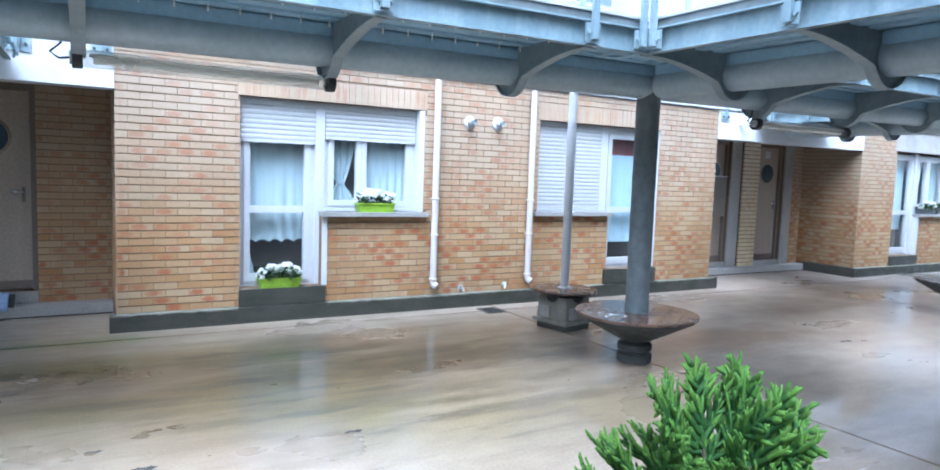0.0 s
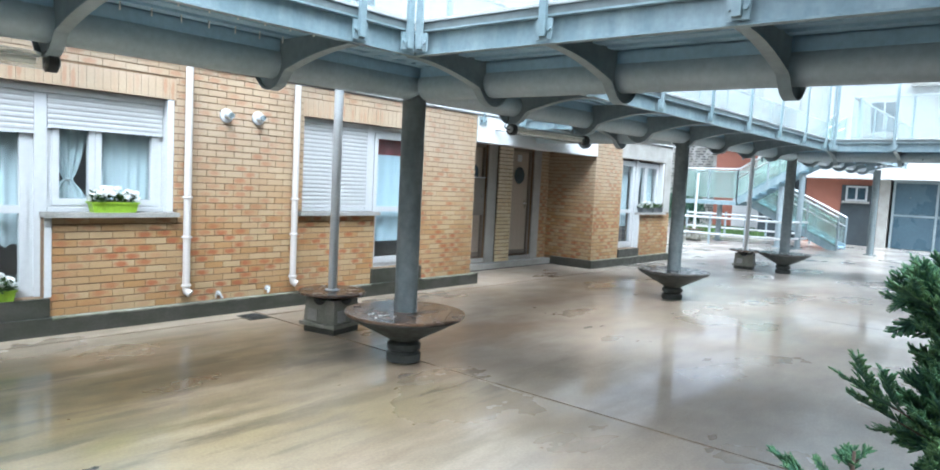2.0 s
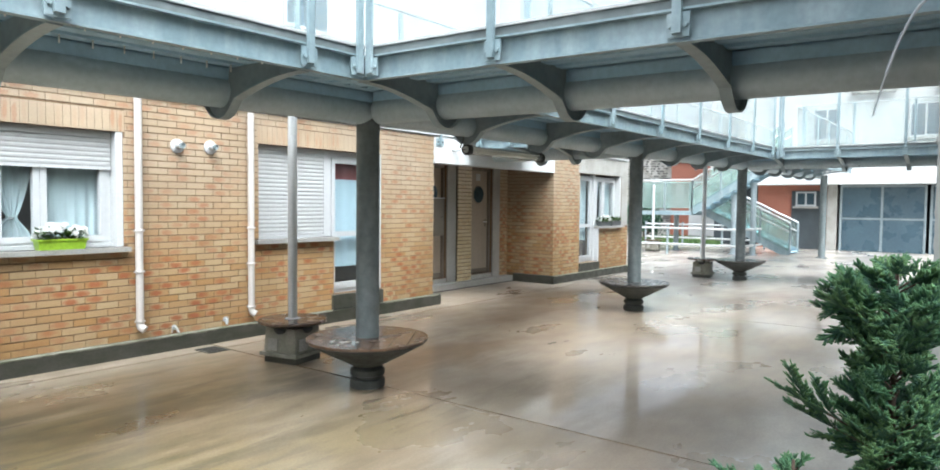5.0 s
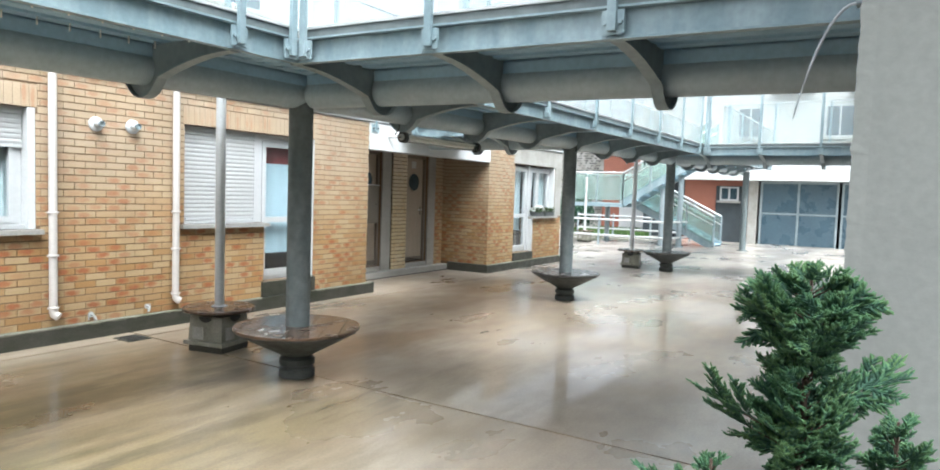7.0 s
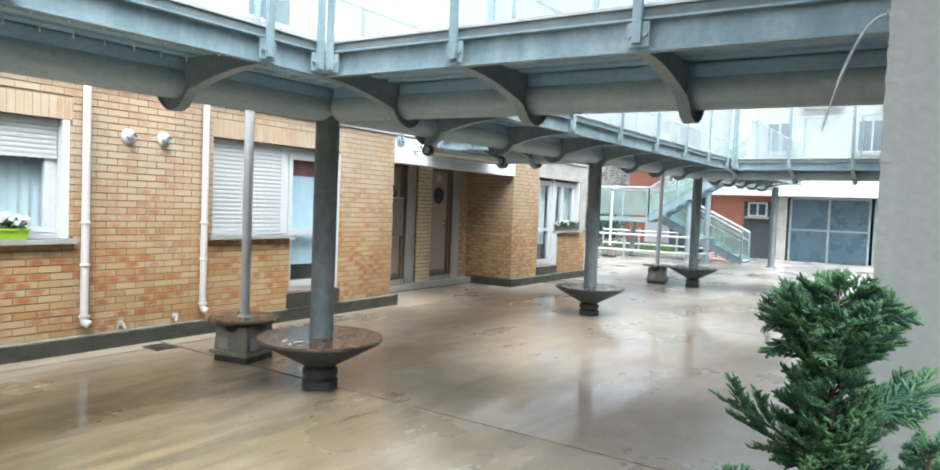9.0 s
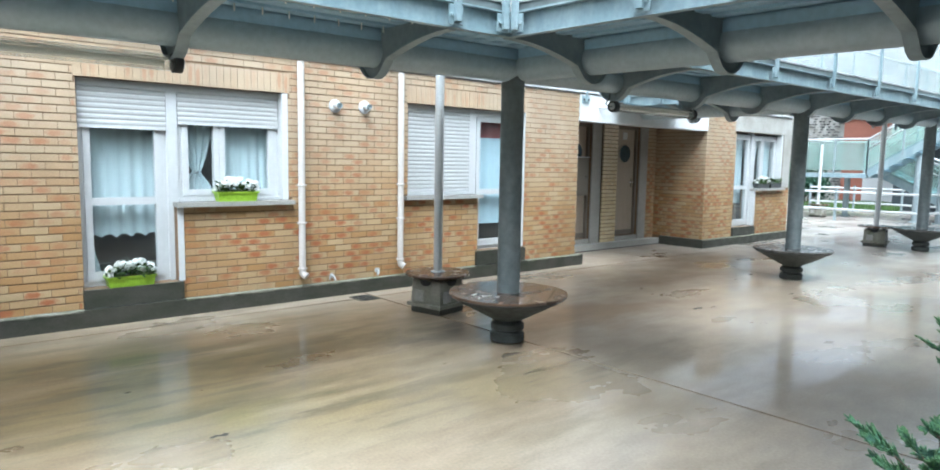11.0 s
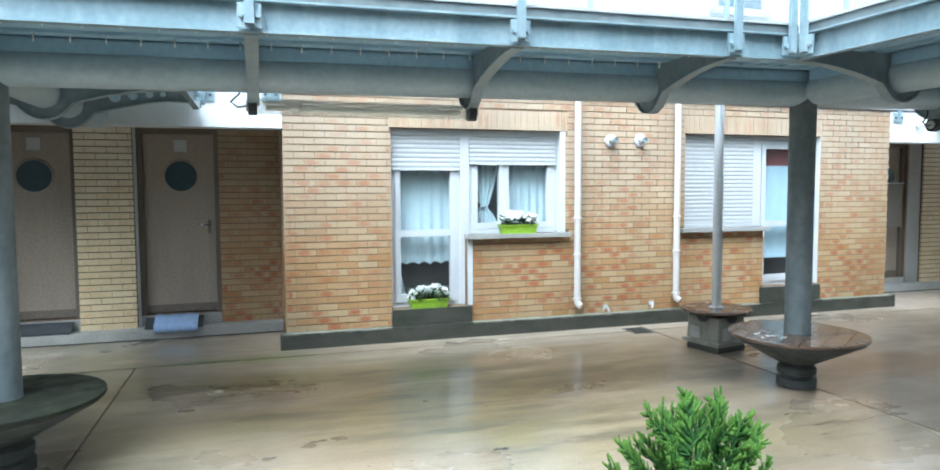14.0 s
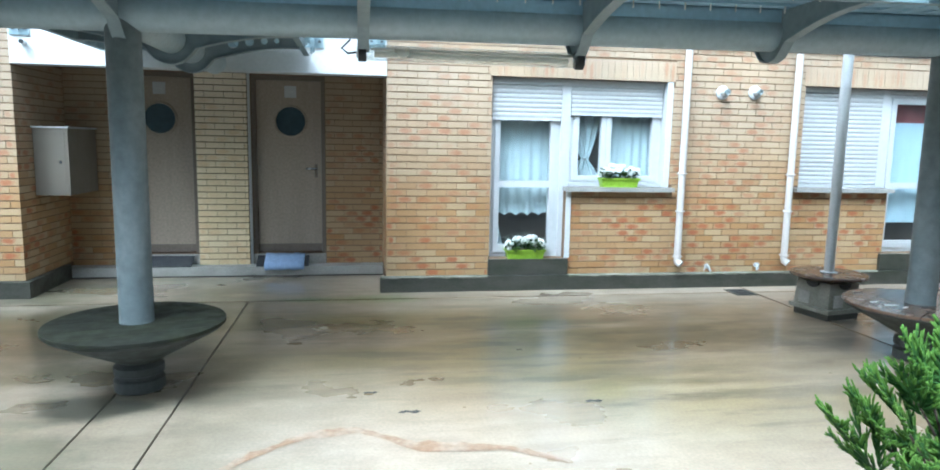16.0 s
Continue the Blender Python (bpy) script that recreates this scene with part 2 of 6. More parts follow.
def leaf_mat(name, a, b, tip):
    m, n, l, p = node_mat(name)
    rnd = n.new("ShaderNodeNewGeometry").outputs["Random Per Island"]
    c = mix(n, l, rnd, a, b)
    c = mix(n, l, ramp(n, l, pos_noise(n, l, 14, 3), [(0.45, 0.0), (0.68, 0.8)]), c, tip)
    l.new(c, p.inputs["Base Color"])
    p.inputs["Roughness"].default_value = 0.65
    p.inputs["Specular IOR Level"].default_value = 0.25
    t = n.new("ShaderNodeBsdfTranslucent")
    l.new(c, t.inputs["Color"])
    ms = n.new("ShaderNodeMixShader")
    ms.inputs[0].default_value = 0.3
    l.new(p.outputs[0], ms.inputs[1])
    l.new(t.outputs[0], ms.inputs[2])
    l.new(ms.outputs[0], n["Material Output"].inputs["Surface"])
    return m


BUFF, PALE, RED = (0.335, 0.190, 0.070), (0.395, 0.291, 0.162), (0.312, 0.108, 0.041)
M_BRICK1 = brick_mat("facing_brick_single", BUFF, PALE, RED, True)
M_BRICK = brick_mat("facing_brick", BUFF, PALE, RED, False)
M_PIERBRICK = brick_mat("yellow_brick", (0.62, 0.49, 0.28), (0.68, 0.56, 0.35), (0.60, 0.43, 0.24), False)
M_PIERBRICK1 = brick_mat("yellow_brick_single", (0.62, 0.49, 0.28), (0.68, 0.56, 0.35), (0.60, 0.43, 0.24), True)
M_MORTAR = plain("mortar", (0.19, 0.125, 0.072), (0.13, 0.088, 0.055), 0.9, 0, 3, 60)
M_PIERMORTAR = plain("pier_mortar", (0.075, 0.055, 0.03), (0.05, 0.04, 0.025), 0.9, 0, 3, 60)
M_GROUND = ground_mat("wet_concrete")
M_SOIL = plain("joint_dirt", (0.03, 0.026, 0.021), (0.02, 0.02, 0.014), 0.7)
M_PLINTH = plain("dark_wet_plinth", (0.055, 0.054, 0.043), (0.022, 0.027, 0.015), 0.35, 0, 2.5, 50, (1, 1, 2.5), 0.95, rough2=0.6)
M_CONC = plain("grey_concrete", (0.36, 0.35, 0.32), (0.2, 0.19, 0.15), 0.6, 0, 2.2, 50)
M_STEP = plain("step_concrete", (0.33, 0.32, 0.29), (0.19, 0.185, 0.155), 0.4, 0, 2.2, 50)
M_WHITE = plain("white_painted_concrete", (0.58, 0.59, 0.575), (0.48, 0.495, 0.48), 0.6, 0, 1.2, 30, (1, 1, 0.35), 0.6, grain=(0.93, 1.03))
M_FARWALL = plain("far_pale_render", (0.41, 0.41, 0.385), (0.36, 0.365, 0.35), 0.8, 0, 1.0, 20, (1, 1, 0.4), 0.6, rel=0.05, grain=(0.94, 1.03))
M_RENDER = plain("rough_white_render", (0.21, 0.215, 0.197), (0.18, 0.185, 0.168), 0.9, 0, 3.0, 60, rel=0.12, grain=(0.92, 1.04))
M_PVC = plain("white_pvc", (0.455, 0.465, 0.46), (0.41, 0.42, 0.415), 0.3, 0, 3, 20, rel=0.0, amount=0.4, grain=(0.96, 1.02))
# white of the lamp tubes, also the painted glint on the deck screws
M_LAMPTUBE_GLINT = plain("white_tube_and_glint", (0.84, 0.82, 0.74), (0.78, 0.76, 0.68), 0.3, 0, 3, 20, rel=0.0, amount=0.4, grain=(0.97, 1.02))
M_SHUT = plain("white_shutter", (0.39, 0.395, 0.38), (0.35, 0.355, 0.345), 0.4, 0, 2, 20, (1, 1, 0.3), rel=0.0, grain=(0.95, 1.03))
M_PIPE = plain("cream_downpipe", (0.51, 0.475, 0.435), (0.44, 0.41, 0.375), 0.5, 0, 3, 30, (1, 1, 0.3), rel=0.05, grain=(0.94, 1.03))
M_STEEL = plain("galvanised_green_grey_steel", (0.22, 0.265, 0.275), (0.30, 0.345, 0.355), 0.5, 0.1, 2.2, 14, (1, 1, 1), 0.85, 0.1, 0.65, grain=(0.85, 1.08))
M_RIBLIT = plain("galvanised_rib_lit_flange", (0.27, 0.32, 0.335), (0.35, 0.40, 0.41), 0.45, 0.1, 3.0, 20, amount=0.7, rel=0.08, grain=(0.88, 1.06))
M_COLUMN = plain("weathered_column_paint", (0.122, 0.147, 0.147), (0.18, 0.20, 0.195), 0.5, 0.0, 5.0, 16, (1, 1, 0.5), 0.8, 0.1, 0.7, grain=(0.8, 1.1))
M_FASCIA = plain("wet_painted_channel", (0.215, 0.29, 0.31), (0.34, 0.415, 0.43), 0.35, 0.2, 6.0, 30, (1, 1, 0.18), 0.9, 0.1, 0.5, grain=(0.88, 1.06))
M_TUBE = plain("galvanised_tube", (0.40, 0.48, 0.51), (0.50, 0.56, 0.59), 0.42, 0.1, 2.0, 25, amount=0.7, rel=0.08, grain=(0.9, 1.05))
M_DECK = plain("deck_underside", (0.36, 0.52, 0.63), (0.29, 0.43, 0.52), 0.5, 0.05, 1.2, 25, amount=0.6, rel=0.05, grain=(0.9, 1.05))
M_POLE = plain("bright_steel_pole", (0.55, 0.56, 0.55), (0.44, 0.45, 0.44), 0.35, 0.35, 3, 30, (1, 1, 0.3), rel=0.0, grain=(0.92, 1.04))
M_RUBBER = plain("black_rubber", (0.025, 0.027, 0.028), (0.04, 0.04, 0.04), 0.6, 0, 6, 40)
M_WOOD = plain("wet_brown_boards", (0.125, 0.075, 0.045), (0.06, 0.045, 0.035), 0.12, 0, 2.5, 30, (1, 6, 1), 0.8, 0.15, 0.3)
M_BENCH = plain("dark_cast_bench", (0.075, 0.08, 0.074), (0.045, 0.05, 0.04), 0.45, 0.0, 4, 40, rough2=0.65)
# west seat boards: the shade they lie in is painted as greenish black
M_SHADEBOARD = plain("shade_darkened_boards", (0.018, 0.019, 0.014), (0.028, 0.031, 0.015), 0.55, 0, 3, 30, (1, 6, 1), 0.9, 0.15, 0.8)
M_GREYBOARD = plain("greyed_wet_boards", (0.075, 0.068, 0.06), (0.045, 0.043, 0.04), 0.15, 0, 2.5, 30, (1, 6, 1), 0.8, 0.15, 0.3)
M_SHADEBOARD.node_tree.nodes["Principled BSDF"].inputs["Specular IOR Level"].default_value = 0.12
M_BENCH.node_tree.nodes["Principled BSDF"].inputs["Specular IOR Level"].default_value = 0.2
M_LIP = plain("worn_mossy_edge", (0.20, 0.195, 0.155), (0.085, 0.10, 0.05), 0.5, 0, 6, 50, (1, 1, 1), 0.95)
M_MOSS = plain("mossy_concrete", (0.23, 0.22, 0.18), (0.10, 0.105, 0.055), 0.5, 0, 5, 50, (1, 1, 0.6), 0.9)
M_DOOR = plain("brown_door_leaf", (0.34, 0.28, 0.215), (0.285, 0.235, 0.18), 0.4, 0, 1.5, 40, (6, 1, 0.5), rel=0.05)
M_DOORFRAME = plain("door_frame", (0.17, 0.14, 0.11), (0.14, 0.115, 0.09), 0.5)
M_PORTHOLE = plain("porthole_glass", (0.035, 0.06, 0.075), (0.05, 0.08, 0.095), 0.06, 0, 3, 10, rel=0)
M_BEIGE = plain("beige_metal_box", (0.18, 0.158, 0.122), (0.155, 0.135, 0.105), 0.5, 0, 2, 6, rel=0.0, amount=0.4, grain=(0.96, 1.02))
M_GREYPAINT = plain("grey_paint", (0.50, 0.51, 0.50), (0.42, 0.43, 0.42), 0.6, grain=(0.93, 1.04))
M_CHROME = plain("chrome", (0.7, 0.7, 0.7), (0.6, 0.6, 0.6), 0.15, 1.0, 4, 30, rel=0)
M_GLASS = glass_mat("balustrade_glass", (0.95, 0.965, 0.955), 0.09, 0.02)
M_GREENGLASS = glass_mat("stair_glass", (0.68, 0.80, 0.75), 0.15)
M_PANE = glass_mat("window_pane", (0.90, 0.93, 0.93), 0.02, 0.10, 0.01)
M_TUBEGLASS = glass_mat("lamp_tube", (0.93, 0.94, 0.93), 0.22, 0.08, 0.08)
M_CURTAIN = cloth_mat("pale_blue_net", (0.64, 0.74, 0.765), 0.2)
M_CURTAIN2 = cloth_mat("blue_blind", (0.58, 0.74, 0.82), 0.2)
M_REDCLOTH = cloth_mat("red_band", (0.30, 0.06, 0.06), 0.2)
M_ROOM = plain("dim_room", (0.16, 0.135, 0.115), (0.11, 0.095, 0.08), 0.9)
M_LIME = plain("lime_plastic", (0.30, 0.48, 0.03), (0.24, 0.40, 0.03), 0.35, 0, 4, 30, rel=0)
M_GREYPOT = plain("grey_plastic", (0.10, 0.11, 0.11), (0.07, 0.075, 0.075), 0.4)
M_PETAL = leaf_mat("white_petals", (0.85, 0.86, 0.83), (0.78, 0.79, 0.76), (0.86, 0.87, 0.84))
M_FOLI = leaf_mat("geranium_leaf", (0.035, 0.07, 0.02), (0.06, 0.11, 0.03), (0.05, 0.09, 0.02))
M_CONIF = leaf_mat("fresh_conifer", (0.03, 0.085, 0.018), (0.05, 0.12, 0.022), (0.07, 0.14, 0.028))
M_CONIFTIP = leaf_mat("fresh_conifer_tip", (0.075, 0.165, 0.024), (0.115, 0.215, 0.03), (0.15, 0.245, 0.038))
M_CONIF2 = leaf_mat("dark_conifer", (0.038, 0.09, 0.06), (0.058, 0.128, 0.08), (0.07, 0.142, 0.078))
M_CONIF2TIP = leaf_mat("dark_conifer_tip", (0.062, 0.15, 0.078), (0.095, 0.19, 0.082), (0.13, 0.225, 0.08))
M_BARK = plain("bark", (0.07, 0.045, 0.03), (0.04, 0.028, 0.02), 0.85, 0, 20, 90)
M_MAT = plain("blue_doormat", (0.30, 0.40, 0.58), (0.22, 0.30, 0.45), 0.9, 0, 20, 120)
M_DARKMAT = plain("dark_doormat", (0.03, 0.032, 0.035), (0.05, 0.05, 0.05), 0.9, 0, 10, 120)
M_ORANGE = plain("orange_red_cladding", (0.33, 0.125, 0.08), (0.27, 0.105, 0.07), 0.6, 0, 2, 30)
M_GARAGE = plain("blue_grey_panel", (0.06, 0.10, 0.125), (0.035, 0.06, 0.08), 0.2, 0, 0.8, 20, rough2=0.4)
# near-black colour stands in for the shade inside open bays and passage
M_OPENSHADE = plain("painted_opening_shade", (0.035, 0.045, 0.05), (0.025, 0.03, 0.03), 0.7)
M_GRASS = plain("grass_patch", (0.06, 0.12, 0.03), (0.10, 0.15, 0.04), 0.9, 0, 4, 40)
M_RUST = plain("rust_stain", (0.225, 0.14, 0.082), (0.35, 0.285, 0.22), 0.35, 0, 7, 40, amount=1.0)
M_GREYROOF = plain("zinc_roof", (0.45, 0.46, 0.46), (0.36, 0.37, 0.37), 0.5)
M_WATER = plain("water_sheet", (0.55, 0.58, 0.60), (0.5, 0.53, 0.55), 0.05, 0, 3, 10, rel=0)


# ---------------------------------------------------------------- building helpers
def box(bm, x0, x1, y0, y1, z0, z1):
    vs = [bm.verts.new((x, y, z)) for x in (x0, x1) for y in (y0, y1) for z in (z0, z1)]
    for f in ((0, 1, 3, 2), (4, 6, 7, 5), (0, 4, 5, 1), (2, 3, 7, 6), (0, 2, 6, 4), (1, 5, 7, 3)):
        bm.faces.new([vs[i] for i in f])
    return vs


def bar(bm, a, b, w, h):
    """A rectangular bar from a to b: w across, h upwards."""
    a, b = Vector(a), Vector(b)
    d = (b - a).normalized()
    s = d.cross(Vector((0, 0, 1)))
    s = s.normalized() if s.length > 1e-4 else Vector((1, 0, 0))
    u = s.cross(d)
    vs = [bm.verts.new(p + s * (i * w / 2) + u * (j * h / 2)) for p in (a, b) for i, j in ((-1, -1), (1, -1), (1, 1), (-1, 1))]
    for f in ((3, 2, 1, 0), (4, 5, 6, 7), (0, 1, 5, 4), (1, 2, 6, 5), (2, 3, 7, 6), (3, 0, 4, 7)):
        bm.faces.new([vs[i] for i in f])


def rod(bm, a, b, r, seg=12, r2=None):
    """A round rod from a to b."""
    a, b = Vector(a), Vector(b)
    d = (b - a).normalized()
    s = d.orthogonal().normalized()
    u = d.cross(s)
    r2 = r if r2 is None else r2
    rings = [[bm.verts.new(p + (s * math.cos(t) + u * math.sin(t)) * q) for t in [2 * math.pi * i / seg for i in range(seg)]] for p, q in ((a, r), (b, r2))]
    for i in range(seg):
        f = bm.faces.new((rings[0][i], rings[0][(i + 1) % seg], rings[1][(i + 1) % seg], rings[1][i]))
        f.smooth = True
    bm.faces.new(list(reversed(rings[0])))
    bm.faces.new(rings[1])


def pipe(bm, pts, r, seg=8):
    """A bent pipe through points."""
    pts = [Vector(p) for p in pts]
    rings, s = [], None
    for i, p in enumerate(pts):
        d = (pts[min(i + 1, len(pts) - 1)] - pts[max(i - 1, 0)]).normalized()
        s = d.orthogonal().normalized() if s is None else (s - d * s.dot(d)).normalized()
        u = d.cross(s)
        rings.append([bm.verts.new(p + (s * math.cos(2 * math.pi * k / seg) + u * math.sin(2 * math.pi * k / seg)) * r) for k in range(seg)])
    for a, b in zip(rings[:-1], rings[1:]):
        for k in range(seg):
            bm.faces.new((a[k], a[(k + 1) % seg], b[(k + 1) % seg], b[k])).smooth = True
    bm.faces.new(list(reversed(rings[0])))
    bm.faces.new(rings[-1])


def lathe(bm, profile, seg=40, centre=(0, 0, 0)):
    """A turned body: profile of (radius, height) from bottom to top."""
    c = Vector(centre)
    rings = []
    for r, z in profile:
        rings.append([bm.verts.new(c + Vector((r * math.cos(2 * math.pi * i / seg), r * math.sin(2 * math.pi * i / seg), z))) for i in range(seg)])
    for a, b in zip(rings[:-1], rings[1:]):
        for i in range(seg):
            f = bm.faces.new((a[i], a[(i + 1) % seg], b[(i + 1) % seg], b[i]))
            f.smooth = True
    bm.faces.new(list(reversed(rings[0])))
    bm.faces.new(rings[-1])


def link_mesh(name, bm, material):
    bmesh.ops.recalc_face_normals(bm, faces=bm.faces)
    for e in bm.edges:
        if len(e.link_faces) == 2 and e.calc_face_angle(0) > 0.7:
            e.smooth = False
    me = bpy.data.meshes.new(name)
    bm.to_mesh(me)
    bm.free()
    me.materials.append(material)
    return new(name, me)


def soften(bm, width):
    es = [e for e in bm.edges if len(e.link_faces) == 2 and e.calc_face_angle(0) > 0.9]
    bmesh.ops.bevel(bm, geom=es, offset=width, segments=1, affect="EDGES", clamp_overlap=True)


def part(name, bm, material, parent, label=""):
    ob = link_mesh(name, bm, material)
    ob.parent = parent
    return tagged(ob, label)


def thing(name, label, category, at=(0, 0, 0), group="", kind=""):
    e = new(name)
    e.location = at
    e.empty_display_size = 0.1
    return tagged(e, label, category, group, kind)


def solid(name, bm, material, label, category, kind="", group=""):
    return tagged(link_mesh(name, bm, material), label, category, group, kind)


# ---------------------------------------------------------------- ground
Y = 7.2           # front plane of the brick building
BACK = 8.3        # back plane of the entrance recesses
TOP = 2.60        # top of the brickwork
SLOPE = 0.012     # fall of the footbridge along x

bm = bmesh.new()
box(bm, -400, 600, -400, 400, -0.35, -0.03)
solid("ground", bm, M_SOIL, "dark damp bedding under the courtyard slabs", "ground", "structure")
pav = thing("pavement", "wet stained pinkish concrete courtyard with joints and puddles", "pavement", kind="structure")
xs = [-30, -6.9, -1.44, -1.03, 4.25, 9.78, 15.3, 60]
ys = [0.2, 6.87, 8.12]
GAP = 0.006
for i in range(len(xs) - 1):
    for j in range(2):
        if j and xs[i] in (-6.9, -1.44, -1.03):
            continue
        x0 = xs[i] + (0.013 if xs[i] == 4.25 else GAP)
        x1 = xs[i + 1] - (0.013 if xs[i + 1] == 4.25 else GAP)
        bm = bmesh.new()
        box(bm, x0, x1, ys[j] + (GAP if j else 0), ys[j + 1] - GAP, -0.05, 0.0 if not (j == 1) else 0.004)
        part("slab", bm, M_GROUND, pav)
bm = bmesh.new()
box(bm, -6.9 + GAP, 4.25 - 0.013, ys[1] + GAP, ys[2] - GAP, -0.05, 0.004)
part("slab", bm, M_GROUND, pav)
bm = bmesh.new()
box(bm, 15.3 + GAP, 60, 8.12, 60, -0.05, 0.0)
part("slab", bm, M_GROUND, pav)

# iron drain cover by the plinth, small floor stains
dc = thing("drain_cover", "dark flat iron drain cover set in the wet concrete", "drain")
bm = bmesh.new()
box(bm, 3.98, 4.22, 6.72, 7.0, 0.004, 0.010)
part("plate", bm, M_PLINTH, dc)
for k in range(5):
    bm = bmesh.new()
    box(bm, 4.0, 4.2, 6.75 + k * 0.05, 6.77 + k * 0.05, 0.010, 0.014)
    part("rib", bm, M_RUBBER, dc)


def puddle_stain(name, pts, wid, material, label, z=0.004):
    """A thin flat trail along a centre line with ragged edges."""
    bm = bmesh.new()
    rnd = random.Random(len(pts))
    left, right = [], []
    dense = []
    for (ax, ay), (bx, by) in zip(pts[:-1], pts[1:]):
        for k in range(8):
            dense.append((ax + (bx - ax) * k / 8, ay + (by - ay) * k / 8))
    dense.append(pts[-1])
    for k, (x, y) in enumerate(dense):
        s = min(1.0, k / 5, (len(dense) - 1 - k) / 5) + 0.08
        w = wid * s * (0.55 + 0.5 * math.sin(k * 0.21 + 0.9) ** 2 + 0.35 * rnd.random())
        left.append(bm.verts.new((x, y - w, z)))
        right.append(bm.verts.new((x, y + w * (0.4 + 0.8 * rnd.random()), z)))
    for k in range(len(dense) - 1):
        bm.faces.new((left[k], left[k + 1], right[k + 1], right[k]))
    return solid(name, bm, material, label, "stain")


puddle_stain("rust_trail", [(-0.75, 3.28), (-0.52, 3.55), (-0.26, 3.77), (0.02, 3.80), (0.32, 3.56), (0.77, 3.50), (1.05, 3.30)], 0.045, M_RUST, "thin rusty orange water stain on the concrete")
for sx, sy, sr in ((0.09, 4.34, 0.05), (0.31, 4.01, 0.07), (1.44, 4.05, 0.06), (6.74, 4.28, 0.09), (6.95, 4.22, 0.05), (8.2, 3.4, 0.05), (8.9, 5.0, 0.05)):
    puddle_stain("leaf_litter", [(sx - sr, sy), (sx - sr * 0.3, sy + sr * 0.2), (sx + sr * 0.3, sy), (sx + sr, sy + sr * 0.15)], sr * 0.25, M_RUBBER, "small dark smear of wet leaf litter on concrete")

# ---------------------------------------------------------------- brick building: shell
def cells(bm, x0, x1, z0, z1, y0, y1, holes):
    """A wall from x0 to x1 with rectangular holes (a, b, c, d) in x and z, cut right through."""
    cx = sorted({x0, x1, *[v for h in holes for v in h[:2] if x0 < v < x1]})
    cz = sorted({z0, z1, *[v for h in holes for v in h[2:] if z0 < v < z1]})
    for a, b in zip(cx[:-1], cx[1:]):
        for c, d in zip(cz[:-1], cz[1:]):
            mx, mz = (a + b) / 2, (c + d) / 2
            if not any(h[0] < mx < h[1] and h[2] < mz < h[3] for h in holes):
                box(bm, a, b, y0, y1, c, d)


F1 = (0.30, 8.07)
F2 = (11.70, 15.15)
F0 = (-9.0, -3.12)
OPEN1 = [(1.38, 2.20, 0.34, 2.24), (2.20, 3.36, 1.11, 2.24)]
OPEN2 = [(4.92, 6.07, 1.12, 2.25), (6.07, 6.93, 0.36, 2.25)]
OPEN3 = [(12.78, 13.62, 0.34, 2.24), (13.62, 14.80, 1.11, 2.24)]
M = 0.007  # depth of the joints

walls = {}
for nm, (a, b), holes in (("wall_front", F1, OPEN1 + OPEN2), ("wall_front_east", F2, OPEN3), ("wall_front_west", F0, [])):
    bm = bmesh.new()
    cells(bm, a + M, b - M, 0.0, TOP, Y + M, Y + 0.30, holes)
    walls[nm] = solid(nm, bm, M_MORTAR, "buff brick wall with burnt red spots and dark joints", "wall", "structure")

for nm, x0, x1, in (("wall_recess_west", -3.12, 0.30), ("wall_recess_east", 8.07, 11.70)):
    bm = bmesh.new()
    holes = [(-1.18, -0.36, 0.235, 2.27), (-2.60, -1.78, 0.235, 2.27)] if x0 < 0 else [(9.02, 9.72, 0.20, 2.27), (10.42, 11.16, 0.20, 2.27)]
    cells(bm, x0, x1, 0.0, TOP, BACK + M, BACK + 0.25, holes)
    walls[nm] = solid(nm, bm, M_MORTAR, "recessed buff brick entrance wall in shade", "wall", "structure")
for nm, x0, x1 in (("wall_return_west", -3.42, -3.12 - M), ("wall_return_mid", 0.30 + M, 0.6), ("wall_return_centre", 7.77, 8.07), ("wall_return_east", 11.70 + M, 12.0)):
    bm = bmesh.new()
    box(bm, x0, x1, Y + 0.30, BACK + 0.25, 0, TOP)
    walls[nm] = solid(nm, bm, M_MORTAR, "buff brick return wall of the entrance recess", "wall", "structure")

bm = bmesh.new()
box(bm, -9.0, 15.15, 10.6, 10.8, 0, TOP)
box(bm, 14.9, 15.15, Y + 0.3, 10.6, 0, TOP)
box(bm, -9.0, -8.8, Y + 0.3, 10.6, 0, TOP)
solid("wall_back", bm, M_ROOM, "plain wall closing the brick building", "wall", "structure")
bm = bmesh.new()
box(bm, -9.0, 15.15, Y + 0.02, 10.8, TOP, TOP + 0.02)
solid("roof", bm, M_GREYROOF, "flat roof of the brick building", "roof", "structure")
bm = bmesh.new()
box(bm, -9.05, 15.2, Y - 0.03, Y + 0.28, TOP + 0.021, TOP + 0.05)
solid("coping", bm, M_PVC, "white metal coping along the wall head", "trim", "structure")
bm = bmesh.new()
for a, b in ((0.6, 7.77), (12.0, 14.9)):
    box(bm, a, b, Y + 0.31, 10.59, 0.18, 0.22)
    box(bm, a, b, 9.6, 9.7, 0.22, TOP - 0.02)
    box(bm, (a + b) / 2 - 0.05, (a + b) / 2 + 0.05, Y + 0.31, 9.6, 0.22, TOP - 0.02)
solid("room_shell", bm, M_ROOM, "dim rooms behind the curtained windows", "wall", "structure")

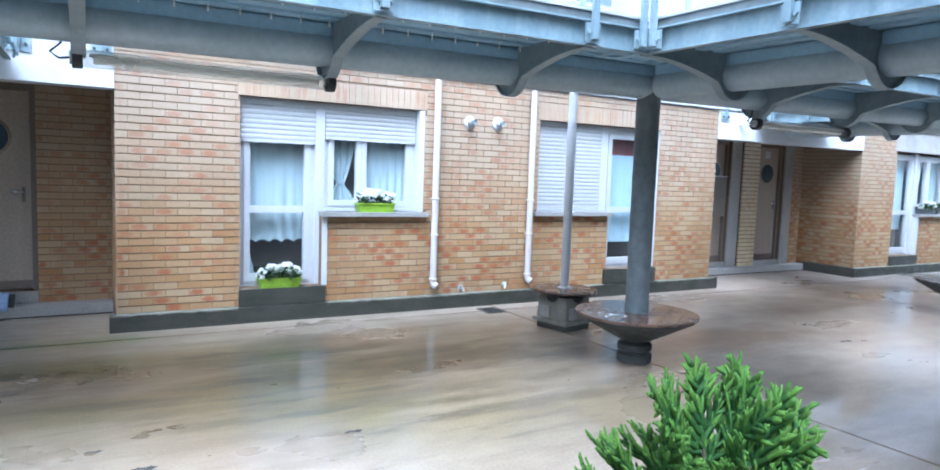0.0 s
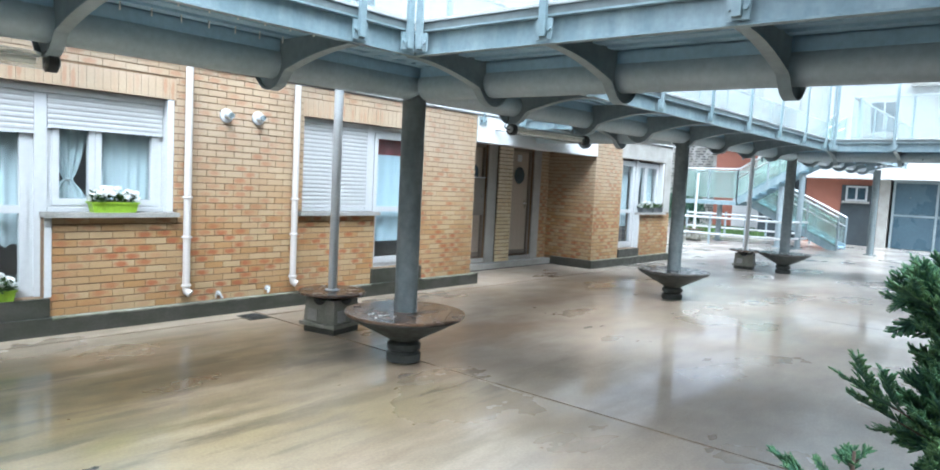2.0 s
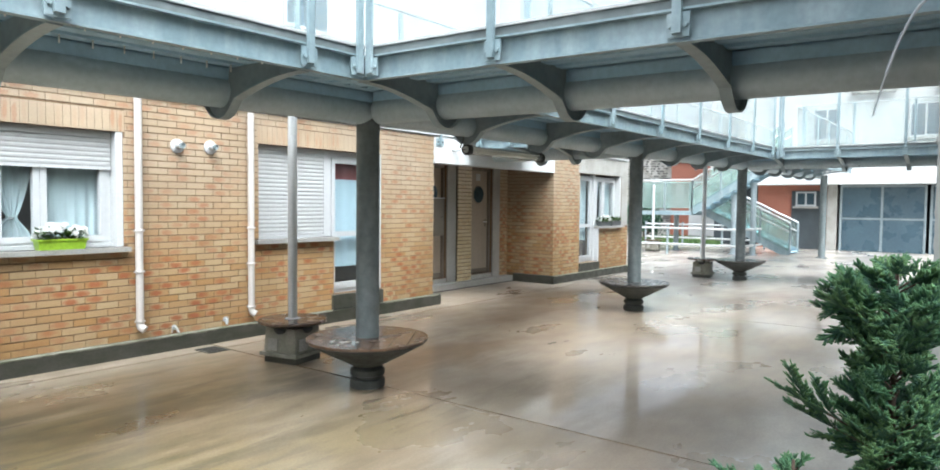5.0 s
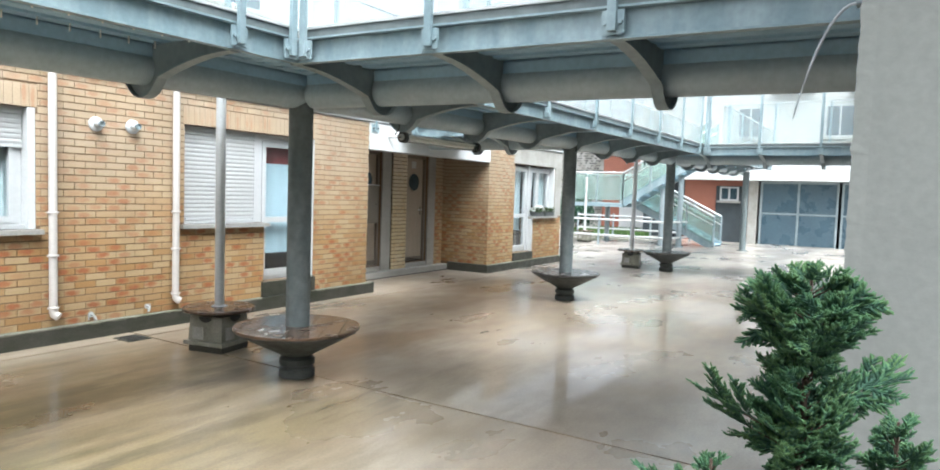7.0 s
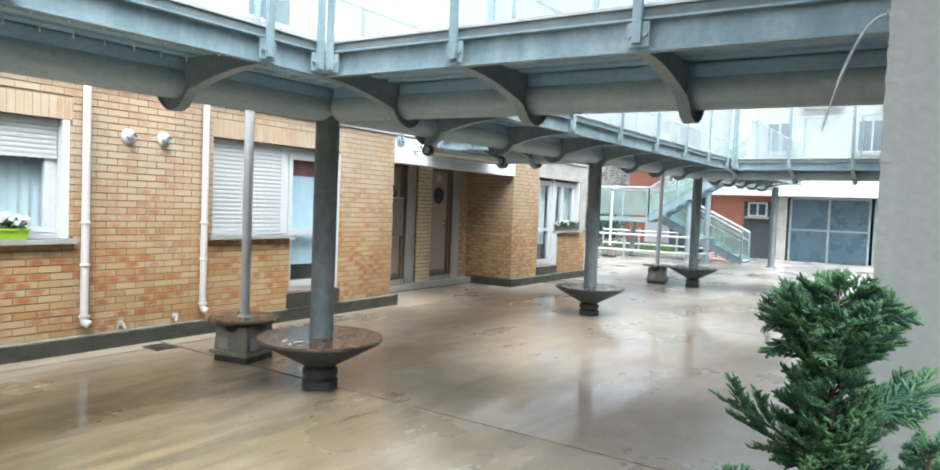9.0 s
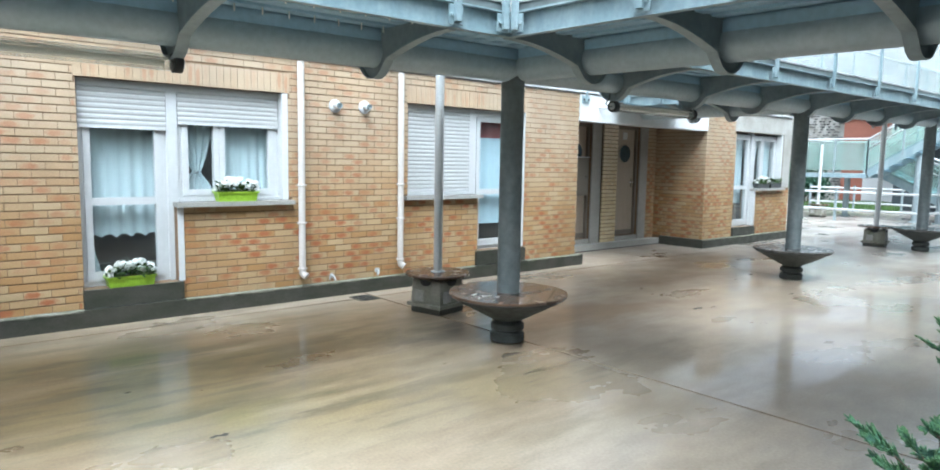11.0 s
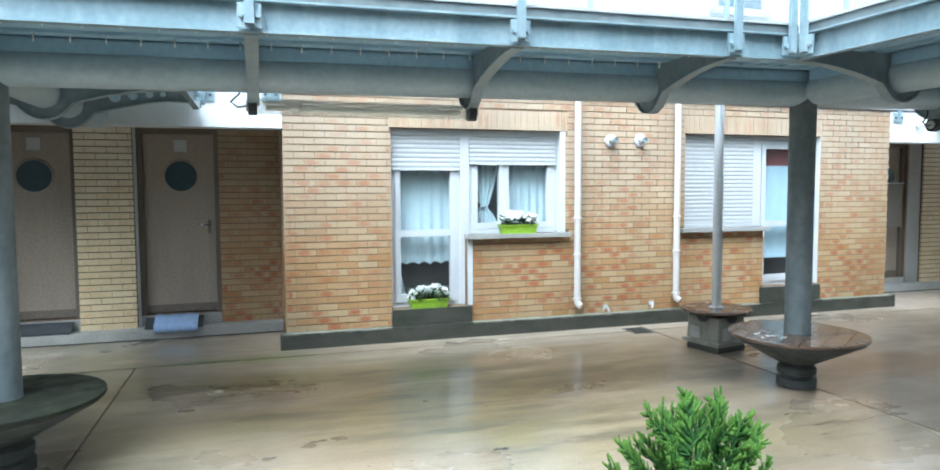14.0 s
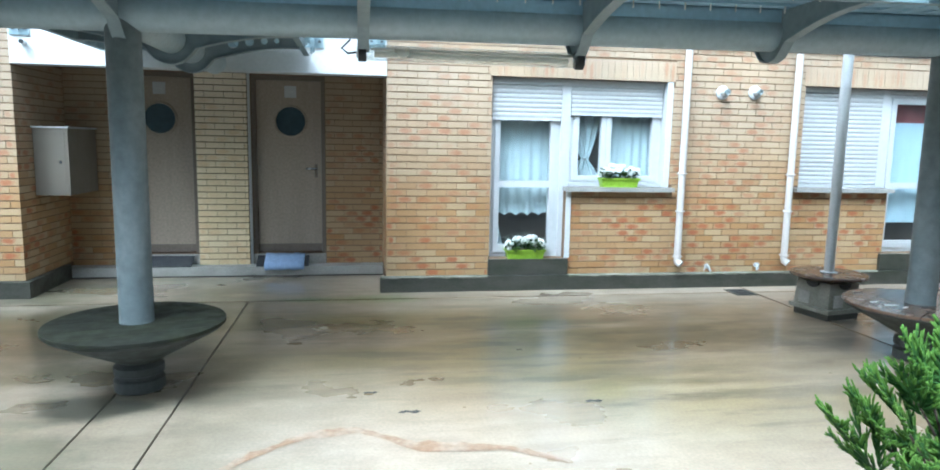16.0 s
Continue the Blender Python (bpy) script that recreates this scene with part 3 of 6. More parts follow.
# recess: white lintel beam, ceiling, step
for nm, x0, x1 in (("west", -3.12, 0.30), ("east", 8.07, 11.70)):
    bm = bmesh.new()
    box(bm, x0, x1, Y - 0.012, Y + 0.2, 2.20, TOP)
    solid("lintel_beam_" + nm, bm, M_WHITE, "white painted concrete beam over the entrance recess", "beam", "structure")
    bm = bmesh.new()
    box(bm, x0, x1, Y + 0.2, BACK, 2.28, 2.36)
    solid("ceiling_" + nm, bm, M_WHITE, "white painted soffit of the entrance recess", "ceiling", "structure")
    bm = bmesh.new()
    box(bm, x0, x1, 8.10, BACK + 0.24, 0.0, 0.115)
    # thin black strip along the foot of the step
    foot_line = bmesh.new()
    box(foot_line, x0 + 0.002, x1 - 0.002, 8.088, 8.0985, -0.02, 0.016)
    solid("step_line_" + nm, foot_line, M_SOIL, "thin black strip along the foot of the step", "joint", "structure")
    solid("step_" + nm, bm, M_STEP, "low wet concrete step before the doors", "step", "structure")

# plinth and sill blocks
def plinth(name, x0, x1, parts):
    bm = bmesh.new()
    for b in parts:
        box(bm, *b)
    soften(bm, 0.008)
    solid(name, bm, M_PLINTH, "dark damp mossy concrete plinth along the wall foot", "plinth", "structure")


plinth("plinth_front", *F1, [(0.24, 8.18, Y - 0.065, Y - 0.001, 0, 0.165)])
plinth("plinth_east", *F2, [(11.62, 15.5, Y - 0.065, Y - 0.001, 0, 0.165), (11.62, 11.695, Y, BACK - 0.21, 0, 0.165)])
plinth("plinth_west", *F0, [(-9, -3.06, Y - 0.065, Y - 0.001, 0, 0.165), (-3.115, -3.06, Y, BACK - 0.21, 0, 0.165)])


def plinth_lip(x0, x1, seed):
    """Worn, slightly ragged pale mossy edge along the top of the plinth."""
    rnd = random.Random(seed)
    bm = bmesh.new()
    prev, x = None, x0
    while x < x1:
        d, h = rnd.uniform(0.001, 0.006), rnd.uniform(0.008, 0.022)
        cur = [bm.verts.new(p) for p in ((x, Y - 0.0653, 0.165 - h), (x, Y - 0.066 - d, 0.165 - h * 0.4), (x, Y - 0.064, 0.1665), (x, Y - 0.002, 0.1675))]
        if prev:
            for q in range(3):
                bm.faces.new((prev[q], cur[q], cur[q + 1], prev[q + 1]))
        prev = cur
        x += rnd.uniform(0.03, 0.09)
    solid("trim", bm, M_LIP, "worn pale mossy edge of the concrete plinth", "trim", "structure")


plinth_lip(0.245, 1.37, 1)
plinth_lip(2.25, 6.02, 2)
plinth_lip(6.96, 8.175, 3)
plinth_lip(11.63, 15.4, 4)


def door_block(x0, x1, z0, z1):
    bm = bmesh.new()
    box(bm, x0, x1, Y - 0.035, Y + 0.22, z0, z1)
    soften(bm, 0.006)
    solid("door_sill", bm, M_PLINTH, "dark concrete sill block below the glazed door", "sill", "structure")


door_block(1.37, 2.24, 0.17, 0.338)
door_block(6.03, 6.95, 0.17, 0.358)
door_block(12.77, 13.66, 0.17, 0.338)


def window_ledge(x0, x1, z):
    bm = bmesh.new()
    box(bm, x0, x1, Y - 0.075, Y + 0.16, z - 0.045, z)
    soften(bm, 0.006)
    solid("window_sill", bm, M_STEP, "weathered grey concrete window sill", "sill", "structure")


window_ledge(2.19, 3.40, 1.11)
window_ledge(4.86, 6.10, 1.12)
window_ledge(13.60, 14.84, 1.11)


# ---------------------------------------------------------------- windows
def frame_rect(bm, x0, x1, z0, z1, w, y0, y1):
    box(bm, x0, x0 + w, y0, y1, z0, z1)
    box(bm, x1 - w, x1, y0, y1, z0, z1)
    box(bm, x0 + w, x1 - w, y0, y1, z0, z0 + w)
    box(bm, x0 + w, x1 - w, y0, y1, z1 - w, z1)


def curtain(parent, x0, x1, z0, z1, y, material, label, waves=7, scallop=0.0, name="curtain"):
    bm = bmesh.new()
    n, rows = 60, 8
    rnd = random.Random(int(x0 * 100))
    ph = rnd.random() * 6
    grid = []
    for j in range(rows + 1):
        row = []
        for i in range(n + 1):
            u = i / n
            w = math.sin(u * waves * 2 * math.pi + ph) * 0.6 + math.sin(u * waves * 4.7 + ph) * 0.4
            zb = z0 + scallop * abs(math.sin(u * 5 * math.pi))
            row.append(bm.verts.new((x0 + (x1 - x0) * u, y + 0.018 * w * (0.5 + 0.5 * (1 - j / rows)), zb + (z1 - zb) * j / rows)))
        grid.append(row)
    for j in range(rows):
        for i in range(n):
            bm.faces.new((grid[j][i], grid[j][i + 1], grid[j + 1][i + 1], grid[j + 1][i])).smooth = True
    return part(name, bm, material, parent, label)


def tied_curtain(parent, x0, x1, z0, z1, y, material):
    """A net drawn together by a tie at two thirds of its drop."""
    bm = bmesh.new()
    n, rows = 36, 26
    grid = []
    zt = z0 + (z1 - z0) * 0.22
    for j in range(rows + 1):
        z = z0 + (z1 - z0) * j / rows
        d = min(1.0, abs(z - zt) / ((z1 - zt) * 0.85 if z > zt else (zt - z0) * 1.1))
        wfac = 0.17 + 0.83 * d ** 0.7
        cx = x0 + (x1 - x0) * (0.45 if z > zt else 0.42)
        row = []
        for i in range(n + 1):
            u = i / n - 0.5
            xx = cx + u * (x1 - x0) * wfac
            row.append(bm.verts.new((xx, y + 0.02 * math.sin(u * 26) * (0.4 + 0.6 * wfac), z)))
        grid.append(row)
    for j in range(rows):
        for i in range(n):
            bm.faces.new((grid[j][i], grid[j][i + 1], grid[j + 1][i + 1], grid[j + 1][i])).smooth = True
    c = part("tied_curtain", bm, material, parent, "pale net curtain gathered by a tie")
    bm = bmesh.new()
    cx = x0 + (x1 - x0) * 0.44
    lathe(bm, [(0.022, -0.012), (0.028, 0.0), (0.022, 0.012)], 10, (cx, y, zt))
    part("tie", bm, M_PVC, c)


def shutter(parent, x0, x1, z0, z1, y):
    """Roller shutter let down to z0: curved slats and an end bar, one slat after another."""
    sh = new("roller_shutter")
    sh.parent = parent
    tagged(sh, "white plastic roller shutter, let part way down")
    nsl = max(2, round((z1 - z0) / 0.05))
    h = (z1 - z0 - 0.03) / nsl
    bm = bmesh.new()
    prof = [(0.0045, 0.001), (0.0, 0.3 * h), (0.0, 0.7 * h), (0.0045, h - 0.001), (0.012, h - 0.001), (0.012, 0.001)]
    a = [bm.verts.new((0, py, pz)) for py, pz in prof]
    b = [bm.verts.new((x1 - x0, py, pz)) for py, pz in prof]
    for i in range(len(prof)):
        bm.faces.new((a[i], a[(i + 1) % 6], b[(i + 1) % 6], b[i]))
    bm.faces.new(a), bm.faces.new(b)
    first = part("slat", bm, M_SHUT, sh)
    first.location = (x0, y, z0 + 0.03)
    for k in range(1, nsl):
        s = new("slat", first.data)
        s.parent, s.location = sh, (x0, y, z0 + 0.03 + k * h)
    bm = bmesh.new()
    box(bm, x0, x1, y - 0.004, y + 0.014, z0, z0 + 0.03)
    part("end_bar", bm, M_PVC, sh)
    bm = bmesh.new()
    box(bm, x0, x1, y + 0.014, y + 0.02, z0 + 0.03, z1)
    part("backing", bm, M_SHUT, sh)
    for sx in (x0 + 0.06, x1 - 0.06):
        bm = bmesh.new()
        rod(bm, (sx, y - 0.012, z0 + 0.015), (sx, y - 0.004, z0 + 0.015), 0.008, 8)
        part("stop", bm, M_GREYPAINT, sh)


def shutter_box(parent, x0, x1, z0, z1, y):
    bm = bmesh.new()
    box(bm, x0, x1, y - 0.045, y + 0.06, z0, z1)
    soften(bm, 0.006)
    part("shutter_box", bm, M_SHUT, parent, "smooth white box of the roller shutter")


def pane(parent, x0, x1, z0, z1, y):
    bm = bmesh.new()
    box(bm, x0, x1, y, y + 0.006, z0, z1)
    p = part("pane", bm, M_PANE, parent)
    p.visible_shadow = False
    return p


def glazed_door(parent, x0, x1, z0, z1, y):
    bm = bmesh.new()
    frame_rect(bm, x0, x1, z0, z1, 0.045, y, y + 0.06)
    part("door_frame", bm, M_PVC, parent)
    d = new("glazed_door")
    d.parent = parent
    tagged(d, "white door leaf with two panes")
    a0, a1, c0, c1 = x0 + 0.047, x1 - 0.047, z0 + 0.047, z1 - 0.047
    bm = bmesh.new()
    frame_rect(bm, a0, a1, c0, c1, 0.06, y - 0.012, y + 0.05)
    mid = z0 + (1.125 - 0.34)
    box(bm, a0 + 0.06, a1 - 0.06, y - 0.010, y + 0.048, mid - 0.035, mid + 0.035)
    box(bm, a0 + 0.06, a1 - 0.06, y - 0.008, y + 0.046, c0 + 0.06, c0 + 0.085)
    soften(bm, 0.004)
    part("leaf", bm, M_PVC, d)
    pane(d, a0 + 0.058, a1 - 0.058, c0 + 0.083, mid - 0.034, y + 0.018)
    pane(d, a0 + 0.058, a1 - 0.058, mid + 0.034, c1 - 0.058, y + 0.018)


def jamb(parent, x0, x1, z0, z1):
    bm = bmesh.new()
    box(bm, x0, x1, Y + 0.002, Y + 0.29, z0, z1)
    part("reveal", bm, M_GREYPAINT, parent)


def window_left_door(dx, shutters=True):
    """The L-shaped unit: glazed door beside a two-light window, shutters half a metre down or up."""
    w = thing("window_unit", "white plastic door and window unit with net curtains" + (" and roller shutters part way down" if shutters else ", shutters up"), "window", kind="structure")
    yf = Y + 0.12
    x0, xm, x1 = 1.38 + dx, 2.20 + dx, 3.36 + dx
    glazed_door(w, x0 + 0.008, xm - 0.05, 0.345, 2.20, yf)
    bm = bmesh.new()
    box(bm, xm - 0.05, xm + 0.05, yf - 0.03, yf + 0.06, 0.345, 2.235)
    soften(bm, 0.004)
    part("mullion", bm, M_PVC, w)
    bm = bmesh.new()
    box(bm, xm + 0.003, xm + 0.06, Y - 0.006, yf - 0.032, 0.345, 1.06)
    part("reveal_board", bm, M_GREYPAINT, w)
    bm = bmesh.new()
    frame_rect(bm, xm + 0.052, x1 - 0.07, 1.125, 2.20, 0.05, yf, yf + 0.06)
    part("window_frame", bm, M_PVC, w)
    mid = xm + 0.46
    for a, b in ((xm + 0.10, mid), (mid + 0.004, x1 - 0.12)):
        s = new("sash")
        s.parent = w
        bm = bmesh.new()
        frame_rect(bm, a, b, 1.175, 2.15, 0.055, yf - 0.012, yf + 0.05)
        soften(bm, 0.004)
        part("sash_frame", bm, M_PVC, s)
        pane(s, a + 0.053, b - 0.053, 1.228, 2.097, yf + 0.018)
    bm = bmesh.new()
    box(bm, xm + 0.05, x1 - 0.06, yf - 0.05, yf - 0.001, 1.112, 1.15)
    part("sill_profile", bm, M_PVC, w)
    jamb(w, x1 - 0.066, x1 - 0.002, 1.115, 2.236)
    if shutters:
        shutter(w, x0 + 0.02, xm - 0.052, 1.80, 2.17, yf - 0.03)
        shutter(w, xm + 0.055, x1 - 0.075, 1.865, 2.17, yf - 0.03)
        shutter_box(w, x0 + 0.02, x1 - 0.075, 2.171, 2.237, yf)
    curtain(w, x0 + 0.08, xm - 0.10, 0.78, 2.1, yf + 0.13, M_CURTAIN, "pale net curtain with a scalloped hem", 6, 0.03)
    bm = bmesh.new()
    part("lower_net", _triangle_net(bm, x0 + 0.08, x0 + 0.2, 0.44, 0.78, yf + 0.12), M_CURTAIN, w)
    tied_curtain(w, xm + 0.09, xm + 0.50, 1.2, 2.1, yf + 0.12, M_CURTAIN)
    curtain(w, mid + 0.05, x1 - 0.12, 1.2, 2.1, yf + 0.12, M_CURTAIN, "pale blue net curtain hanging in folds", 6)
    return w


def _triangle_net(bm, x0, x1, z0, z1, y):
    for k in range(6):
        a, b = z0 + (z1 - z0) * k / 6, z0 + (z1 - z0) * (k + 1) / 6
        wa, wb = (x1 - x0) * (1 - k / 6 * 0.7), (x1 - x0) * (1 - (k + 1) / 6 * 0.7)
        v = [bm.verts.new(p) for p in ((x0, y, a), (x0 + wa, y + 0.01 * (k % 2), a), (x0 + wb, y + 0.01 * ((k + 1) % 2), b), (x0, y, b))]
        bm.faces.new(v)
    return bm


window_left_door(0.0)
window_left_door(11.41, False)


def window_right_door():
    """The mirrored unit: window with the shutter fully down, glazed door with a blue blind."""
    w = thing("window_unit", "white plastic window with closed roller shutter beside a glazed door with blue blind", "window", kind="structure")
    yf = Y + 0.12
    x0, xm, x1 = 4.92, 6.07, 6.93
    bm = bmesh.new()
    frame_rect(bm, x0 + 0.008, xm - 0.07, 1.13, 2.21, 0.05, yf, yf + 0.06)
    part("window_frame", bm, M_PVC, w)
    shutter(w, x0 + 0.02, xm - 0.10, 1.17, 2.19, yf - 0.03)
    shutter_box(w, x0 + 0.02, xm - 0.10, 2.191, 2.247, yf)
    bm = bmesh.new()
    box(bm, x0 + 0.012, xm - 0.09, yf - 0.05, yf - 0.001, 1.122, 1.16)
    part("sill_profile", bm, M_PVC, w)
    bm = bmesh.new()
    box(bm, xm - 0.10, xm + 0.0, yf - 0.03, yf + 0.06, 1.125, 2.245)
    soften(bm, 0.004)
    part("mullion", bm, M_PVC, w)
    bm = bmesh.new()
    box(bm, xm + 0.003, x1 - 0.003, yf - 0.03, yf + 0.06, 2.203, 2.245)
    part("head_panel", bm, M_PVC, w)
    glazed_door(w, xm + 0.003, x1 - 0.008, 0.365, 2.20, yf)
    curtain(w, xm + 0.1, x1 - 0.1, 0.70, 1.885, yf + 0.12, M_CURTAIN2, "smooth blue blind behind the pane", 3)
    curtain(w, xm + 0.1, x1 - 0.1, 1.885, 2.12, yf + 0.13, M_REDCLOTH, "dark red cloth band above the blind", 3, name="cloth_band")
    jamb(w, x1 - 0.006, x1 - 0.001, 0.37, 2.245)
    return w


window_right_door()


# ---------------------------------------------------------------- entrance doors
def entrance_door(x0, x1, z0, z1, mirrored=False):
    d = thing("entrance_door", "closed brown flush door with round porthole and number plate", "door", kind="structure")
    y = BACK + 0.10
    bm = bmesh.new()
    box(bm, x0, x0 + 0.045, y - 0.05, y + 0.06, z0, z1)
    box(bm, x1 - 0.045, x1, y - 0.05, y + 0.06, z0, z1)
    box(bm, x0 + 0.045, x1 - 0.045, y - 0.05, y + 0.06, z1 - 0.05, z1)
    part("door_frame", bm, M_DOORFRAME, d)
    bm = bmesh.new()
    box(bm, x0 + 0.048, x1 - 0.048, y, y + 0.04, z0 + 0.012, z1 - 0.053)
    soften(bm, 0.003)
    part("leaf", bm, M_DOOR, d)
    bm = bmesh.new()
    box(bm, x0 + 0.05, x1 - 0.05, y - 0.012, y - 0.001, z0 + 0.015, z0 + 0.10)
    part("kick_board", bm, M_DOORFRAME, d)
    cx, cz = (x0 + x1) / 2 + 0.02, 1.76
    bm = bmesh.new()
    lathe(bm, [(0.175, -0.012), (0.19, 0.0), (0.175, 0.012)], 32)
    bmesh.ops.rotate(bm, verts=bm.verts, cent=(0, 0, 0), matrix=Matrix.Rotation(radians(90), 3, "X"))
    bmesh.ops.translate(bm, verts=bm.verts, vec=(cx, y - 0.006, cz))
    ph = part("porthole_rim", bm, M_DOOR, d)
    bm = bmesh.new()
    rod(bm, (cx, y - 0.020, cz), (cx, y - 0.004, cz), 0.165, 32)
    part("porthole_glass", bm, M_PORTHOLE, ph, "dark blue porthole glass")
    bm = bmesh.new()
    box(bm, cx - 0.065, cx + 0.065, y - 0.01, y - 0.001, 2.03, 2.16)
    np_ = part("number_plate", bm, M_PVC, d, "small white plate with an unreadable mark")
    bm = bmesh.new()
    box(bm, cx - 0.03, cx + 0.03, y - 0.014, y - 0.011, 2.085, 2.10)
    part("mark", bm, M_GREYPAINT, np_)
    hx = x0 + 0.11 if mirrored else x1 - 0.11
    h = new("door_handle")
    h.parent = d
    bm = bmesh.new()
    box(bm, hx - 0.016, hx + 0.016, y - 0.010, y - 0.001, 1.12, 1.27)
    soften(bm, 0.004)
    part("back_plate", bm, M_DOORFRAME, h, "dull brown back plate")
    bm = bmesh.new()
    s = 1 if mirrored else -1
    rod(bm, (hx, y - 0.012, 1.22), (hx, y - 0.055, 1.22), 0.010, 10)
    rod(bm, (hx, y - 0.05, 1.22), (hx + s * 0.11, y - 0.05, 1.22), 0.010, 10)
    part("lever", bm, M_CHROME, h)
    return d


entrance_door(-1.18, -0.36, 0.235, 2.27)
entrance_door(-2.60, -1.78, 0.235, 2.27, True)
entrance_door(10.42, 11.16, 0.20, 2.27)
entrance_door(9.02, 9.72, 0.20, 2.27, True)

# threshold slabs under the doors
for i, (x0, x1, z) in enumerate(((-1.18, -0.36, 0.233), (-2.60, -1.78, 0.233), (10.42, 11.16, 0.198), (9.02, 9.72, 0.198))):
    bm = bmesh.new()
    box(bm, x0, x1, BACK + 0.003, BACK + 0.2, 0.118, z)
    solid("threshold", bm, M_STEP, "grey concrete threshold under the door", "threshold", "structure")

# wall cladding of the recesses: grey strips and letter boxes
for nm, x0, x1 in (("west", -2.66, -2.605), ("west", -1.2125, -1.183), ("east", 9.725, 9.98), ("east", 11.165, 11.40)):
    bm = bmesh.new()
    box(bm, x0, x1, BACK - 0.02, BACK + M + 0.001, 0.118, 2.279)
    solid("trim_" + nm, bm, M_GREYPAINT if nm == "west" else M_STEP, "grey painted strip beside the door", "trim", "structure")


def letter_box(x0, x1, y0, y1, z0, z1):
    b = thing("meter_cabinet", "beige metal cabinet hung on the recess wall", "cabinet")
    bm = bmesh.new()
    box(bm, x0, x1, y0, y1, z0, z1)
    soften(bm, 0.008)
    part("body", bm, M_BEIGE, b)
    bm = bmesh.new()
    box(bm, x0 - 0.01, x1 + 0.015, y0 - 0.015, y1, z1 + 0.001, z1 + 0.018)
    part("lid", bm, M_GREYPAINT, b)
    bm = bmesh.new()
    box(bm, x0 + 0.03, x1 - 0.03, y0 - 0.008, y0 - 0.001, z0 + 0.03, z1 - 0.03)
    dr = part("door", bm, M_BEIGE, b)
    bm = bmesh.new()
    rod(bm, (x1 - 0.07, y0 - 0.018, (z0 + z1) / 2), (x1 - 0.07, y0 - 0.008, (z0 + z1) / 2), 0.014, 10)
    part("lock", bm, M_CHROME, dr)


letter_box(-3.115, -2.80, 7.52, 8.25, 0.96, 1.62)
letter_box(8.90, 9.40, 8.10, 8.298, 1.0, 1.66)


# doormats
def doormat(x0, x1, y0, y1, z, material, label, bars):
    d = thing("doormat", label, "doormat")
    bm = bmesh.new()
    for v in box(bm, x0, x1, y0, y1, z, z + 0.018):
        if v.co.y > y0 + 0.05:
            v.co.z += 0.085
    soften(bm, 0.005)
    part("mat", bm, material, d)
    if bars:
        for k in range(3):
            bm = bmesh.new()
            box(bm, (x0 + x1) / 2 - 0.06 + k * 0.06, (x0 + x1) / 2 - 0.03 + k * 0.06, y0 + 0.05, y1 - 0.05, z + 0.0185, z + 0.021)
            part("printed_bar", bm, M_PVC, d)


doormat(-1.13, -0.55, 8.105, 8.275, 0.115, M_DARKMAT, "dark rubber doormat under a blue towel", False)
doormat(-2.42, -1.83, 8.105, 8.275, 0.115, M_DARKMAT, "dark rubber doormat on the concrete step", False)
# blue cloth folded over the edge of the step
tw = thing("floor_towel", "pale blue towel laid over the step edge before the door", "towel")
bm = bmesh.new()
prof = [(8.285, 0.232), (8.22, 0.205), (8.15, 0.168), (8.108, 0.147), (8.09, 0.12), (8.082, 0.08)]
n = 20
rows = []
for j, (py, pz) in enumerate(prof):
    rows.append([bm.verts.new((-1.04 + 0.44 * i / n, py + 0.004 * math.sin(i * 1.3 + j), pz + 0.004 * math.sin(i * 0.9 + j * 2))) for i in range(n + 1)])
for j in range(len(prof) - 1):
    for i in range(n):
        bm.faces.new((rows[j][i], rows[j][i + 1], rows[j + 1][i + 1], rows[j + 1][i])).smooth = True
tob = part("cloth", bm, M_MAT, tw)
tm = tob.modifiers.new("thickness", "SOLIDIFY")
tm.thickness = 0.012


# ---------------------------------------------------------------- footbridge
W = 0.88             # half width of the deck
AX = 4.60            # axis of the long run
FB = 2.38            # underside of the edge channels
TZ, TR = 2.318, 0.108   # axis height and radius of the carrying tube
XB, XD = 4.17, 15.17    # axes of the two crossing arms
XS = (-1.33, 9.67)      # axes of the two short spurs to the brick building


def zs(x, y=9.0):
    """Fall of the footbridge: along x, and of the near arm towards the house."""
    return SLOPE * (x - 3.0) - (0.018 * max(0.0, AX - W - y) if x < 10 else 0.0)


